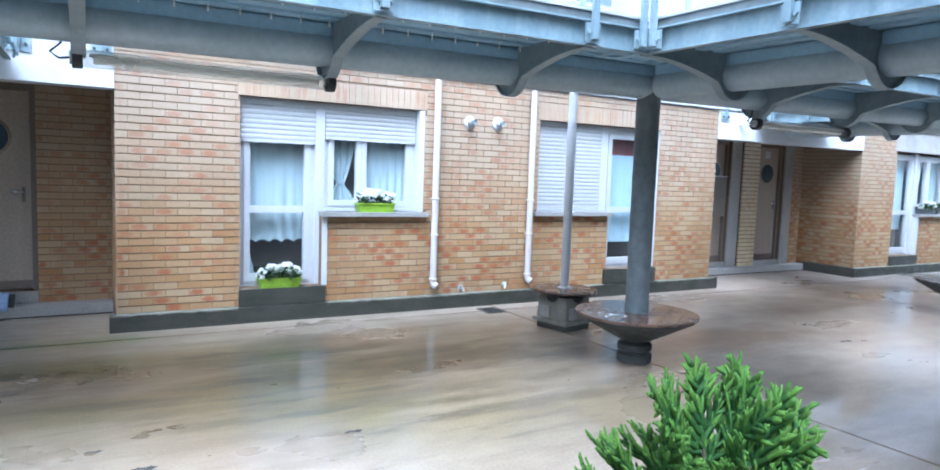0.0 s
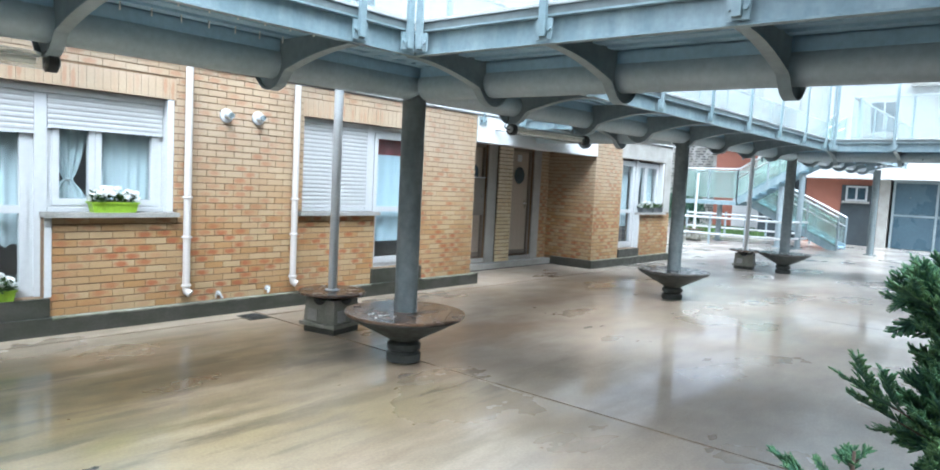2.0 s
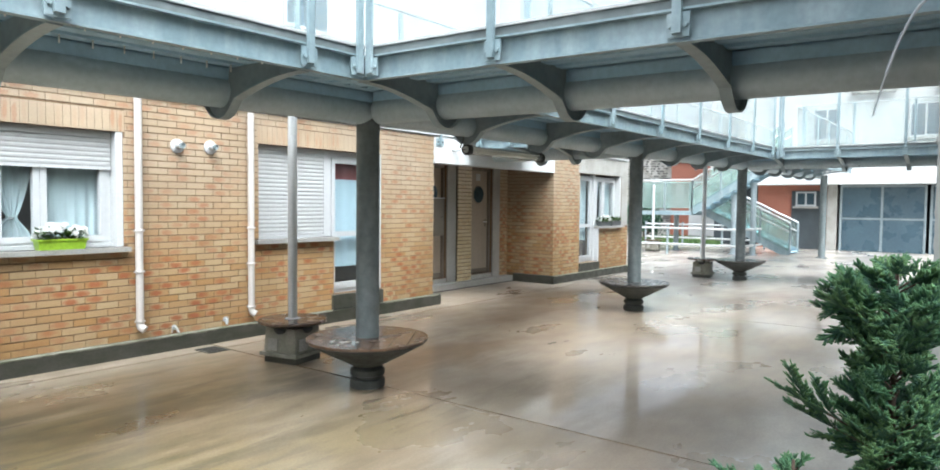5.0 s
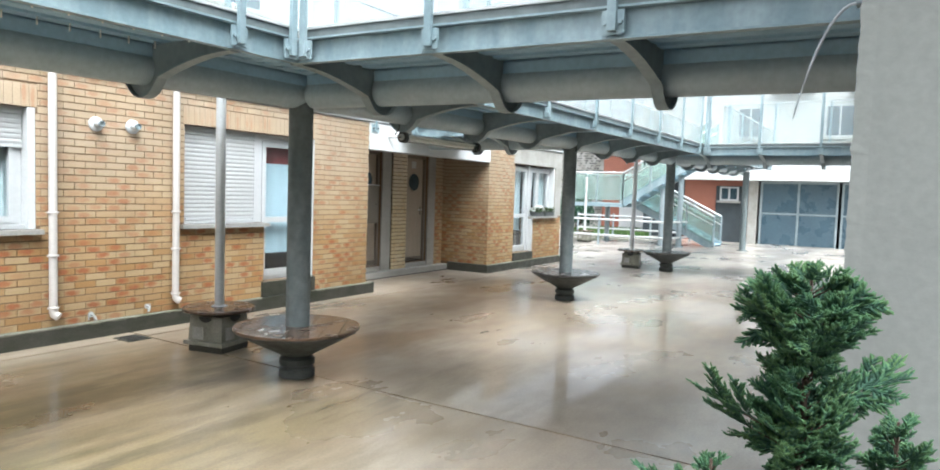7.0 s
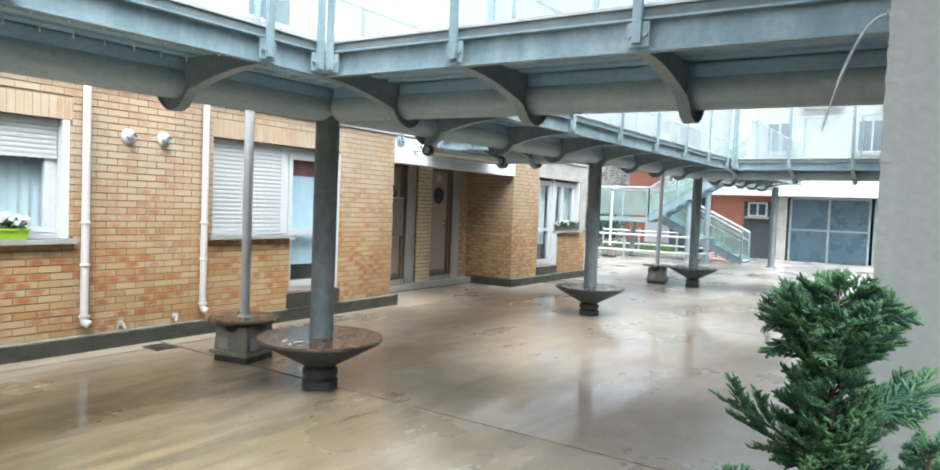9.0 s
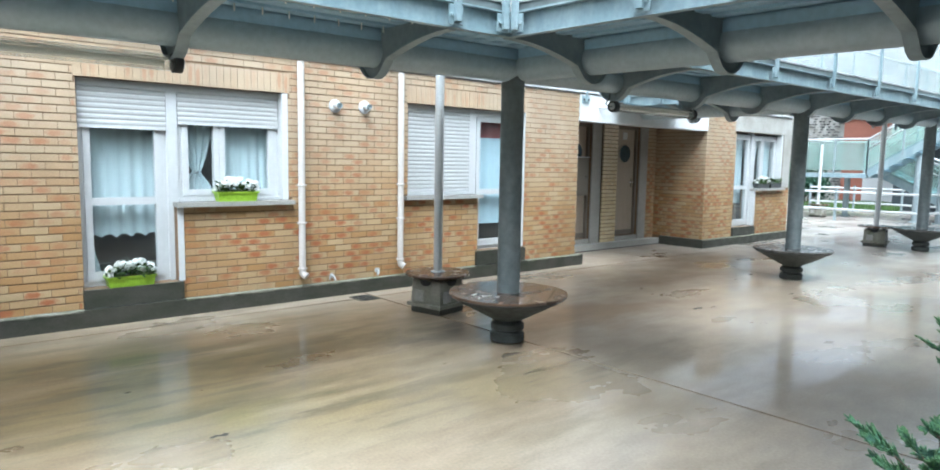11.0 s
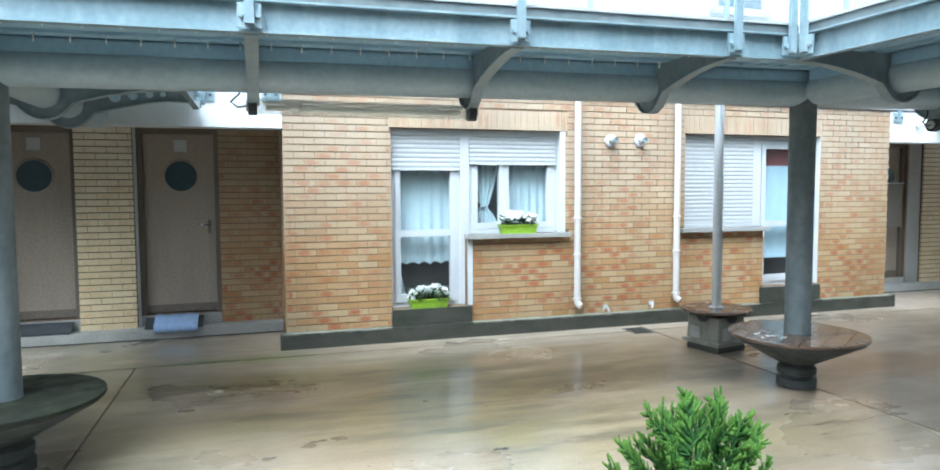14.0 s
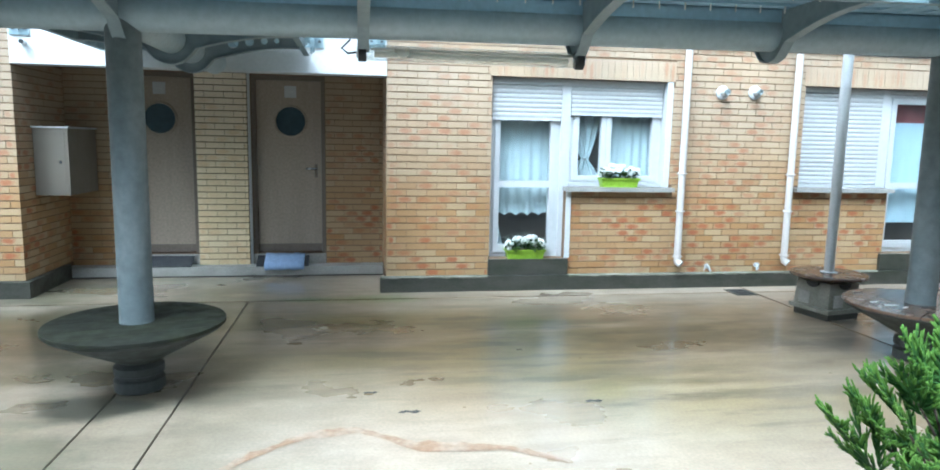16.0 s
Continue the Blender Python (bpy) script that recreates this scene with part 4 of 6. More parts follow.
def rib(holes, name="rib"):
    """Returns the mesh of one rib, lying across the local y axis."""
    def low(v):
        a = abs(v)
        if a <= 0.165:
            return TZ - 0.178 * math.sqrt(max(0.0, 1 - (a / 0.178) ** 2))
        t = (a - 0.165) / (W - 0.03 - 0.165)
        t = min(1.0, t)
        z0 = TZ - 0.178 * math.sqrt(1 - (0.165 / 0.178) ** 2)
        return z0 + (FB - 0.012 - z0) * math.sin(t * math.pi / 2) ** 0.9
    n = 48
    vv = [-W + 0.01 + 2 * (W - 0.01) * i / n for i in range(n + 1)]
    bm = bmesh.new()
    top = FB + 0.085
    outer = [bm.verts.new((0, v, low(v))) for v in vv] + [bm.verts.new((0, v, top)) for v in reversed(vv)]
    edges = [bm.edges.new((outer[i], outer[(i + 1) % len(outer)])) for i in range(len(outer))]
    for s in (-1, 1) if holes else ():
        for a, r in ((0.33, 0.045), (0.46, 0.036), (0.58, 0.028), (0.68, 0.022)):
            zc = (low(a) + top) / 2 + 0.005
            rr = min(r, (top - low(a)) / 2 - 0.012)
            ring = [bm.verts.new((0, s * a + rr * math.cos(q), zc + rr * math.sin(q))) for q in [2 * math.pi * i / 14 for i in range(14)]]
            edges += [bm.edges.new((ring[i], ring[(i + 1) % 14])) for i in range(14)]
    bmesh.ops.triangle_fill(bm, use_beauty=True, edges=edges)
    ext = bmesh.ops.extrude_face_region(bm, geom=list(bm.faces))
    for v in [g for g in ext["geom"] if isinstance(g, bmesh.types.BMVert)]:
        v.co.x += 0.012
    # lower flange, a bent strip
    fw, ft = 0.035, 0.008
    flange = []
    prev = None
    for v in vv:
        z = low(v)
        cur = [bm.verts.new((0.006 + dx, v, z + dz)) for dx, dz in ((-fw, -ft), (fw, -ft), (fw, 0.0), (-fw, 0.0))]
        if prev:
            for i in range(4):
                flange.append(bm.faces.new((prev[i], prev[(i + 1) % 4], cur[(i + 1) % 4], cur[i])))
        else:
            flange.append(bm.faces.new(cur))
        prev = cur
    flange.append(bm.faces.new(list(reversed(prev))))
    for f in flange:
        f.material_index = 1
    bmesh.ops.recalc_face_normals(bm, faces=bm.faces)
    me = bpy.data.meshes.new(name)
    bm.to_mesh(me)
    bm.free()
    # web darker than flange: the shade on the web is put into its colour
    me.materials.append(M_STEEL)
    me.materials.append(M_RIBLIT)
    return me


def post_mesh():
    """Balustrade post: flat bar before the channel on a bolted foot plate."""
    bm = bmesh.new()
    box(bm, -0.022, 0.022, -0.07, -0.045, FB + 0.02, FB + 1.21)
    box(bm, -0.055, 0.055, -0.0445, -0.033, FB + 0.005, FB + 0.12)
    soften(bm, 0.003)
    for sx in (-0.038, 0.038):
        rod(bm, (sx, -0.058, FB + 0.06), (sx, -0.0445, FB + 0.06), 0.012, 8)
    bmesh.ops.recalc_face_normals(bm, faces=bm.faces)
    me = bpy.data.meshes.new("post")
    bm.to_mesh(me)
    bm.free()
    me.materials.append(M_FASCIA)
    return me


RIB, RIB_HOLED, POST = rib(False), rib(True), post_mesh()


def along(axis, u, v, z):
    """Local run coordinates to world: u along the run, v across."""
    return (u, v, z) if axis == "x" else (v, u, z)


def run_box(bm, axis, u0, u1, v0, v1, z0, z1):
    a, b = along(axis, u0, v0, z0), along(axis, u1, v1, z1)
    vs = box(bm, min(a[0], b[0]), max(a[0], b[0]), min(a[1], b[1]), max(a[1], b[1]), z0, z1)
    return vs


def tilt(bm):
    for v in bm.verts:
        v.co.z += zs(v.co.x, v.co.y)


def balustrade(bridge, axis, v, side, u0, u1, posts, panes=True):
    """Edge channel, glass clamp, posts, panes and top rail along one edge; side is the outward sign across the run."""
    bm = bmesh.new()
    t = 0.012
    run_box(bm, axis, u0, u1, v - side * 0.03, v - side * (0.03 - t), FB, FB + 0.135)
    run_box(bm, axis, u0, u1, v - side * 0.03, v + side * 0.022, FB + 0.136, FB + 0.147)
    run_box(bm, axis, u0, u1, v - side * 0.03, v + side * 0.022, FB - 0.012, FB - 0.001)
    tilt(bm)
    part("edge_channel", bm, M_FASCIA, bridge, "wet blue-grey painted steel edge channel")
    bm = bmesh.new()
    run_box(bm, axis, u0, u1, v - side * 0.025, v - side * 0.005, FB + 0.148, FB + 0.20)
    tilt(bm)
    part("glass_clamp", bm, M_COLUMN, bridge)
    bm = bmesh.new()
    run_box(bm, axis, u0, u1, v - side * 0.034, v + side * 0.006, FB + 0.201, FB + 0.216)
    run_box(bm, axis, u0, u1, v - side * 0.03, v + side * 0.012, FB + 1.20, FB + 1.225)
    tilt(bm)
    part("rail", bm, M_POLE, bridge)
    for u in posts:
        p = new("post", POST)
        p.parent = bridge
        x, y, _ = along(axis, u, v, 0)
        rz = {("x", -1): 0, ("x", 1): 180, ("y", -1): -90, ("y", 1): 90}[(axis, side)]
        p.matrix_basis = pose(x, y, zs(x, y), 0, 0, rz)
    if panes:
        cuts = sorted({u0, u1, *[u for u in posts if u0 < u < u1]})
        for a, b in zip(cuts[:-1], cuts[1:]):
            if b - a < 0.2:
                continue
            bm = bmesh.new()
            run_box(bm, axis, a + 0.012, b - 0.012, v - side * 0.018, v - side * 0.008, FB + 0.217, FB + 1.199)
            tilt(bm)
            g = part("glass_pane", bm, M_GLASS, bridge)
            g.visible_shadow = False


def run(bridge, axis, c, u0, u1, ribs, holed=False):
    """Deck, tube and ribs of one straight run about the axis line c."""
    bm = bmesh.new()
    run_box(bm, axis, u0, u1, c - W + 0.035, c + W - 0.035, FB + 0.105, FB + 0.13)
    tilt(bm)
    part("deck", bm, M_DECK, bridge, "dark ribbed steel deck underside")
    k = c - W + 0.12
    while k < c + W - 0.12:
        bm = bmesh.new()
        run_box(bm, axis, u0 + 0.002, u1 - 0.002, k, k + 0.09, FB + 0.086, FB + 0.1045)
        tilt(bm)
        part("stiffener", bm, M_DECK, bridge)
        k += 0.18
    a, b = along(axis, u0, c, TZ), along(axis, u1, c, TZ)
    bm = bmesh.new()
    rod(bm, a, b, TR, 28)
    tilt(bm)
    part("tube_beam", bm, M_TUBE, bridge, "round galvanised carrying tube")
    # filler added above the tube, hides the bright seam with a darker band
    bm = bmesh.new()
    run_box(bm, axis, u0 + 0.004, u1 - 0.004, c - 0.085, c + 0.085, TZ + 0.07, FB + 0.0845)
    tilt(bm)
    part("added_filler", bm, M_DECK, bridge, "blue-grey filler added between tube and deck")
    for u in ribs:
        r = new("rib", RIB_HOLED if holed or u > 16 else RIB)
        r.parent = bridge
        x, y, _ = along(axis, u, c, 0)
        r.matrix_basis = pose(x, y, zs(x, y), 0, 0, 0 if axis == "x" else 90)


LBL = "galvanised steel footbridge with glass balustrades and bowed ribs on round columns"
RX = [0.045 + 1.375 * k for k in range(-6, 17) if k not in (3, 11)]
long_run = thing("footbridge", LBL, "footbridge", group="footbridge runs")
run(long_run, "x", AX, -8.5, 23.6, RX)
P_S = [0.045 + 1.375 * k for k in range(-6, 3)]
balustrade(long_run, "x", AX - W, -1, -8.5, XB - W, P_S + [XB - W - 0.10])
balustrade(long_run, "x", AX - W, -1, XB + W, XD - W, [0.045 + 1.375 * k for k in range(4, 11)] + [XB + W + 0.1, XD - W - 0.1])
balustrade(long_run, "x", AX - W, -1, XD + W, 23.6, [0.045 + 1.375 * k for k in range(12, 17)])
balustrade(long_run, "x", AX + W, 1, XS[0] + W, XS[1] - W, [0.045 + 1.375 * k for k in range(0, 7)])
balustrade(long_run, "x", AX + W, 1, -8.5, XS[0] - W, [0.045 + 1.375 * k for k in range(-6, -1)])
balustrade(long_run, "x", AX + W, 1, XS[1] + W, 21.2, [0.045 + 1.375 * k for k in range(8, 16)])
for c, far in ((XB, 0.50), (XD, 0.50)):
    arm = thing("footbridge", "short footbridge arm of galvanised steel with glass balustrades", "footbridge", group="footbridge runs")
    ys_ = [AX - W - 1.06 * k + 0.0 for k in (1, 2)] if c == XB else [AX - W - 1.06 * k for k in (1, 2)]
    run(arm, "y", c, far, AX - 0.14, [3.76] + ys_)
    balustrade(arm, "y", c - W, -1, far, AX - W, ys_ + [AX - W - 0.10])
    balustrade(arm, "y", c + W, 1, far, AX - W, ys_ + [AX - W - 0.10])
for c in XS:
    spur = thing("footbridge", "short steel spur of the footbridge reaching the brick building", "footbridge", group="footbridge runs")
    run(spur, "y", c, AX + 0.14, Y - 0.03, [5.62, 6.25], True)
    balustrade(spur, "y", c - W, -1, AX + W, 6.9, [5.62, 6.25, 6.85])
    balustrade(spur, "y", c + W, 1, AX + W, 6.9, [5.62, 6.25, 6.85])

# rows of deck screws with rain drops, their glint painted as plain white
dr = thing("deck_screws", "rows of screw tips under the footbridge deck, wet glint painted white", "screws", kind="stuff")
bm = bmesh.new()
for row, vy in ((0, 4.02), (1, 4.40)):
    for k in range(46):
        x = -4.0 + k * 0.172 + row * 0.03
        if x > 3.1:
            break
        rod(bm, (x, vy, FB + 0.042 + zs(x)), (x, vy, FB + 0.0855 + zs(x)), 0.005, 5)
part("screw", bm, M_LAMPTUBE_GLINT, dr)


# ---------------------------------------------------------------- columns with round benches
def steel_column(x, y, foot, top):
    c = thing("steel_column", "round grey-green galvanised steel column carrying the footbridge", "column", (x, y, 0), "footbridge columns")
    bm = bmesh.new()
    rod(bm, (0, 0, foot), (0, 0, top), 0.098, 28)
    part("shaft", bm, M_COLUMN, c)
    bm = bmesh.new()
    if foot < 0.1:
        lathe(bm, [(0.17, 0), (0.17, 0.03), (0.10, 0.035)], 24, (0, 0, foot))
    else:
        lathe(bm, [(0.101, 0), (0.101, 0.006), (0.0985, 0.008)], 24, (0, 0, foot))
    part("base_plate", bm, M_COLUMN, c)
    return c


def round_bench(x, y, turn, boards, label):
    """Round seat of boards in a dished steel bowl on a ringed foot, with the column through it."""
    b = thing("round_bench", label, "bench", (x, y, 0), "round benches")
    b.rotation_euler = (0, 0, radians(turn))
    bm = bmesh.new()
    lathe(bm, [(0.140, 0.0), (0.148, 0.008), (0.148, 0.07), (0.138, 0.078), (0.120, 0.082), (0.118, 0.10), (0.135, 0.104), (0.146, 0.11), (0.146, 0.155), (0.136, 0.163), (0.11, 0.18)], 40)
    part("foot", bm, M_BENCH, b, "ringed concrete foot")
    bm = bmesh.new()
    lathe(bm, [(0.115, 0.181), (0.15, 0.20), (0.32, 0.29), (0.485, 0.380), (0.500, 0.388), (0.503, 0.400), (0.494, 0.404), (0.12, 0.40)], 64)
    part("bowl", bm, M_BENCH, b, "dark dished steel bowl")
    # boards, parallel, cut to the circle
    wdt = 0.21 if boards == M_SHADEBOARD else 0.135
    k = -0.52
    while k < 0.50:
        a, e = k + 0.005, min(k + wdt, 0.517)
        n = 8
        bm = bmesh.new()
        lo, hi = [], []
        for i in range(n + 1):
            yy = a + (e - a) * i / n
            h = math.sqrt(max(0.0, 0.517 ** 2 - yy * yy))
            lo.append((-h, yy)), hi.append((h, yy))
        loop = lo + hi[::-1]
        t0 = [bm.verts.new((px, py, 0.406)) for px, py in loop]
        t1 = [bm.verts.new((px, py, 0.427)) for px, py in loop]
        bm.faces.new(t1), bm.faces.new(t0[::-1])
        for i in range(len(loop)):
            j = (i + 1) % len(loop)
            bm.faces.new((t0[i], t0[j], t1[j], t1[i]))
        bmesh.ops.remove_doubles(bm, verts=bm.verts, dist=1e-5)
        part("board", bm, boards, b)
        k += wdt
    return b


COLS = [(-1.33, AX), (XB, AX), (9.67, AX), (XD, AX)]
for i, (x, y) in enumerate(COLS):
    round_bench(x, y, (20, 35, 10, 60)[i], (M_SHADEBOARD, M_WOOD, M_GREYBOARD, M_GREYBOARD)[i],
                ("round greenish black board seat, shade put into its colour, in a dark dished bowl", "round wet brown board seat in a dark dished bowl", "round wet greyed board seat in a dark dished bowl", "round wet greyed board seat in a dark dished bowl")[i])
    steel_column(x, y, 0.428, TZ + zs(x))
for sx, sy, sr, sa in ((3.83, 4.66, 0.045, 20), (3.88, 4.55, 0.055, -15), (3.76, 4.52, 0.03, 50), (3.93, 4.47, 0.025, 5)):
    bm = bmesh.new()
    vs = [bm.verts.new((sr * qx, sr * qy, 0.4285 + 0.003 * ((k * 7) % 3))) for k, (qx, qy) in enumerate(((-1, -0.35), (0.2, -0.45), (1, -0.1), (0.8, 0.4), (-0.1, 0.3), (-0.9, 0.25)))]
    bm.faces.new(vs)
    bmesh.ops.solidify(bm, geom=list(bm.faces), thickness=0.0015)
    scrap = solid("paper_scrap", bm, M_PETAL, "small wet white scrap lying on the round bench", "litter", group="wet scraps")
    scrap.matrix_basis = pose(sx, sy, 0.0016, 0, 0, sa)
steel_column(23.4, 4.45, 0.0, TZ + zs(23.4))


# ---------------------------------------------------------------- planter stands with poles
def pole_stand(x, y, turn, ptop):
    s = thing("pole_stand", "mossy concrete pole stand with round seat plate and steel pole", "stand", (x, y, 0), "pole stands")
    s.rotation_euler = (0, 0, radians(turn))
    bm = bmesh.new()
    box(bm, -0.19, 0.19, -0.19, 0.19, 0.0, 0.065)
    part("foot", bm, M_PLINTH, s)
    bm = bmesh.new()
    box(bm, -0.225, 0.225, -0.225, 0.225, 0.066, 0.105)
    soften(bm, 0.012)
    part("base_slab", bm, M_MOSS, s)
    bm = bmesh.new()
    vs = box(bm, -0.195, 0.195, -0.195, 0.195, 0.106, 0.34)
    for v in vs:
        if v.co.z > 0.3:
            v.co.x *= 0.93
            v.co.y *= 0.93
    soften(bm, 0.03)
    part("block", bm, M_MOSS, s, "mossy tapered concrete block")
    for k in range(4):
        # no hollow is cut: a black half-disc stands in for its shade
        bm = bmesh.new()
        vs = [bm.verts.new((0.07 * math.cos(q), -0.196, 0.335 - 0.05 * math.sin(q))) for q in [math.pi * i / 10 for i in range(11)]]
        f = bm.faces.new(vs)
        ex = bmesh.ops.extrude_face_region(bm, geom=[f])
        for v in [g for g in ex["geom"] if isinstance(g, bmesh.types.BMVert)]:
            v.co.y += 0.03
        nc = part("niche_shade", bm, M_RUBBER, s, "black half-round piece painted for the shade of an opening")
        nc.rotation_euler = (0, 0, math.pi / 2 * k)
        bm = bmesh.new()
        box(bm, -0.14, -0.02, -0.2, -0.185, 0.12, 0.235)
        soften(bm, 0.004)
        pt = part("patch", bm, M_CONC, s, "pale cement patch")
        pt.rotation_euler = (0, 0, math.pi / 2 * k)
    for k in range(4):
        bm = bmesh.new()
        box(bm, -0.025, 0.025, -0.16, -0.11, 0.341, 0.382)
        st = part("spacer", bm, M_PLINTH, s)
        st.rotation_euler = (0, 0, math.pi / 2 * k + 0.3)
    bm = bmesh.new()
    lathe(bm, [(0.33, 0.383), (0.335, 0.39), (0.335, 0.405), (0.325, 0.412)], 48)
    part("seat_plate", bm, M_WOOD, s, "round wet brown seat plate")
    bm = bmesh.new()
    rod(bm, (0, 0, 0.413), (0, 0, ptop), 0.044, 20)
    part("pole", bm, M_POLE, s, "bright steel pole")
    bm = bmesh.new()
    lathe(bm, [(0.075, 0.413), (0.075, 0.42), (0.05, 0.425)], 20)
    part("collar", bm, M_POLE, s)
    return s


pole_stand(4.38, 5.88, 12, 2.46)
pole_stand(15.25, 5.42, 10, 2.62)
pole_stand(22.6, 9.6, 0, 2.3)


# ---------------------------------------------------------------- tube lamps under the ribs
def tube_lamp(x0, x1, y, z):
    t = thing("tube_lamp", "unlit fluorescent lamp in a clear tube hung under the ribs", "lamp", group="tube lamps")
    bm = bmesh.new()
    rod(bm, (x0 + 0.05, y, z), (x1 - 0.05, y, z), 0.047, 20)
    g = part("clear_tube", bm, M_TUBEGLASS, t)
    g.visible_shadow = False
    bm = bmesh.new()
    rod(bm, (x0 + 0.1, y, z - 0.008), (x1 - 0.1, y, z - 0.008), 0.018, 12)
    part("fluorescent_tube", bm, M_LAMPTUBE_GLINT, t)
    bm = bmesh.new()
    box(bm, x0 + 0.08, x1 - 0.08, y - 0.028, y + 0.028, z + 0.016, z + 0.026)
    part("gear_tray", bm, M_LAMPTUBE_GLINT, t)
    for xe, s in ((x0, 1), (x1, -1)):
        bm = bmesh.new()
        rod(bm, (xe, y, z), (xe + s * 0.05, y, z), 0.056, 20)
        cap = part("end_cap", bm, M_RUBBER, t)
        bm = bmesh.new()
        rod(bm, (xe - s * 0.012, y, z), (xe - s * 0.001, y, z), 0.035, 16)
        part("cap_plug", bm, M_GREYPAINT, cap)
        bm = bmesh.new()
        xb = xe + s * 0.03
        box(bm, xb - 0.012, xb + 0.012, y - 0.02, y + 0.02, z + 0.055, 2.20 + zs(xe))
        part("hanger", bm, M_STEEL, t)
    bm = bmesh.new()
    pipe(bm, [(x0 - 0.002, y, z), (x0 - 0.06, y, z - 0.01), (x0 - 0.10, y, z + 0.02), (x0 - 0.05, y, z + 0.07), (x0 - 0.04, y, z + 0.16)], 0.006, 6)
    part("cable", bm, M_RUBBER, t)


tube_lamp(0.02, 1.46, AX, 2.095)
tube_lamp(5.52, 6.96, AX, 2.115)


# ---------------------------------------------------------------- the house the view is taken from
bm = bmesh.new()
box(bm, 1.40, 16.5, -0.1, 0.495, 0.0, 5.2)
solid("wall_south", bm, M_RENDER, "rough off-white rendered house wall with a chipped edge", "wall", "structure")
bm = bmesh.new()
box(bm, -14.0, -3.2, -0.1, 0.508, 0.0, 5.2)
solid("wall_south_west", bm, M_RENDER, "rough off-white rendered house wall", "wall", "structure")
bm = bmesh.new()
box(bm, -3.2, 1.398, 0.1, 0.40, 0.0, 0.93)
solid("terrace_parapet", bm, M_RENDER, "low rendered parapet of the terrace", "wall", "structure")
bm = bmesh.new()
box(bm, -3.2, 1.4, -4.0, -3.8, 0, 3.6)
solid("wall_terrace", bm, M_RENDER, "rendered wall behind the terrace", "wall", "structure")
for nm, x0, x1 in (("wall_terrace_west", -3.4, -3.202), ("wall_terrace_east", 1.402, 1.6)):
    bm = bmesh.new()
    box(bm, x0, x1, -3.798, -0.102, 0, 3.6)
    solid(nm, bm, M_RENDER, "rendered side wall of the terrace", "wall", "structure")
bm = bmesh.new()
box(bm, -3.198, 1.398, -3.798, 0.098, -0.03, 0.02)
solid("floor_terrace", bm, M_CONC, "grey concrete terrace floor behind the parapet", "floor", "structure")
bm = bmesh.new()
box(bm, -3.198, 1.398, -0.1, 0.1, 2.9, 4.3)
solid("wall_south_upper", bm, M_RENDER, "rendered house wall over the terrace opening", "wall", "structure")
# chipped arris of the rendered jamb: a ragged thin lip
bm = bmesh.new()
rnd = random.Random(4)
prev = None
z = 0.94
while z < 3.55:
    d = max(0.0, rnd.gauss(0.0004, 0.0009))
    cur = [bm.verts.new(p) for p in ((1.3995, 0.472, z), (1.398 - d * 0.4, 0.4955 + d, z), (1.412, 0.4955 + d * 0.8, z), (1.425, 0.4945, z))]
    if prev:
        for q in range(3):
            bm.faces.new((prev[q], prev[q + 1], cur[q + 1], cur[q]))
    prev = cur
    z += rnd.uniform(0.006, 0.02)
solid("jamb_trim", bm, M_RENDER, "chipped uneven render along the wall edge", "trim", "structure")


# water spurting from the gutter where the arm meets the house
jet = thing("water_jet", "thin jet of rain water falling from the bridge gutter", "water")
bm = bmesh.new()
jp = [(3.22, 0.60 + 0.67 * q, 2.37 - 4.9 * q * q) for q in [k * 0.03 for k in range(23)]]
pipe(bm, jp[:9], 0.006, 6)
pipe(bm, jp[8:11], 0.003, 6)
part("stream", bm, M_WATER, jet)
for q in (0.33, 0.36, 0.40, 0.44, 0.49, 0.55, 0.62):
    bm = bmesh.new()
    bmesh.ops.create_icosphere(bm, subdivisions=1, radius=0.004, matrix=Matrix.Translation((3.22 + 0.01 * math.sin(q * 90), 0.60 + 0.67 * q, 2.37 - 4.9 * q * q)))
    part("drop", bm, M_TUBEGLASS, jet)
bm = bmesh.new()
rod(bm, (3.22, 0.4955, 2.385), (3.22, 0.60, 2.37), 0.02, 10)
part("spout", bm, M_STEEL, jet)


# ---------------------------------------------------------------- wall fittings on the brick front
def downpipe(x, name="downpipe"):
    d = thing(name, "cream painted rainwater downpipe with brackets on the brick wall", "downpipe", group="downpipes")
    y = Y - 0.075
    bm = bmesh.new()
    rod(bm, (x, y, 0.33), (x, y, TOP - 0.02), 0.036, 20)
    part("pipe", bm, M_PIPE, d)
    bm = bmesh.new()
    pipe(bm, [(x, y, 0.335), (x + 0.005, y - 0.01, 0.30), (x + 0.03, y - 0.04, 0.275)], 0.040, 16)
    part("shoe", bm, M_PIPE, d)
    for z in (0.36, 0.86, 1.27):
        bm = bmesh.new()
        lathe(bm, [(0.037, -0.012), (0.047, -0.008), (0.047, 0.008), (0.037, 0.012)], 20, (x, y, z))
        bar(bm, (x, y + 0.04, z), (x, Y - 0.001, z), 0.02, 0.016)
        bar(bm, (x - 0.055, y, z), (x + 0.055, y, z), 0.01, 0.016)
        part("bracket", bm, M_PIPE, d)


downpipe(3.475)
downpipe(4.765)


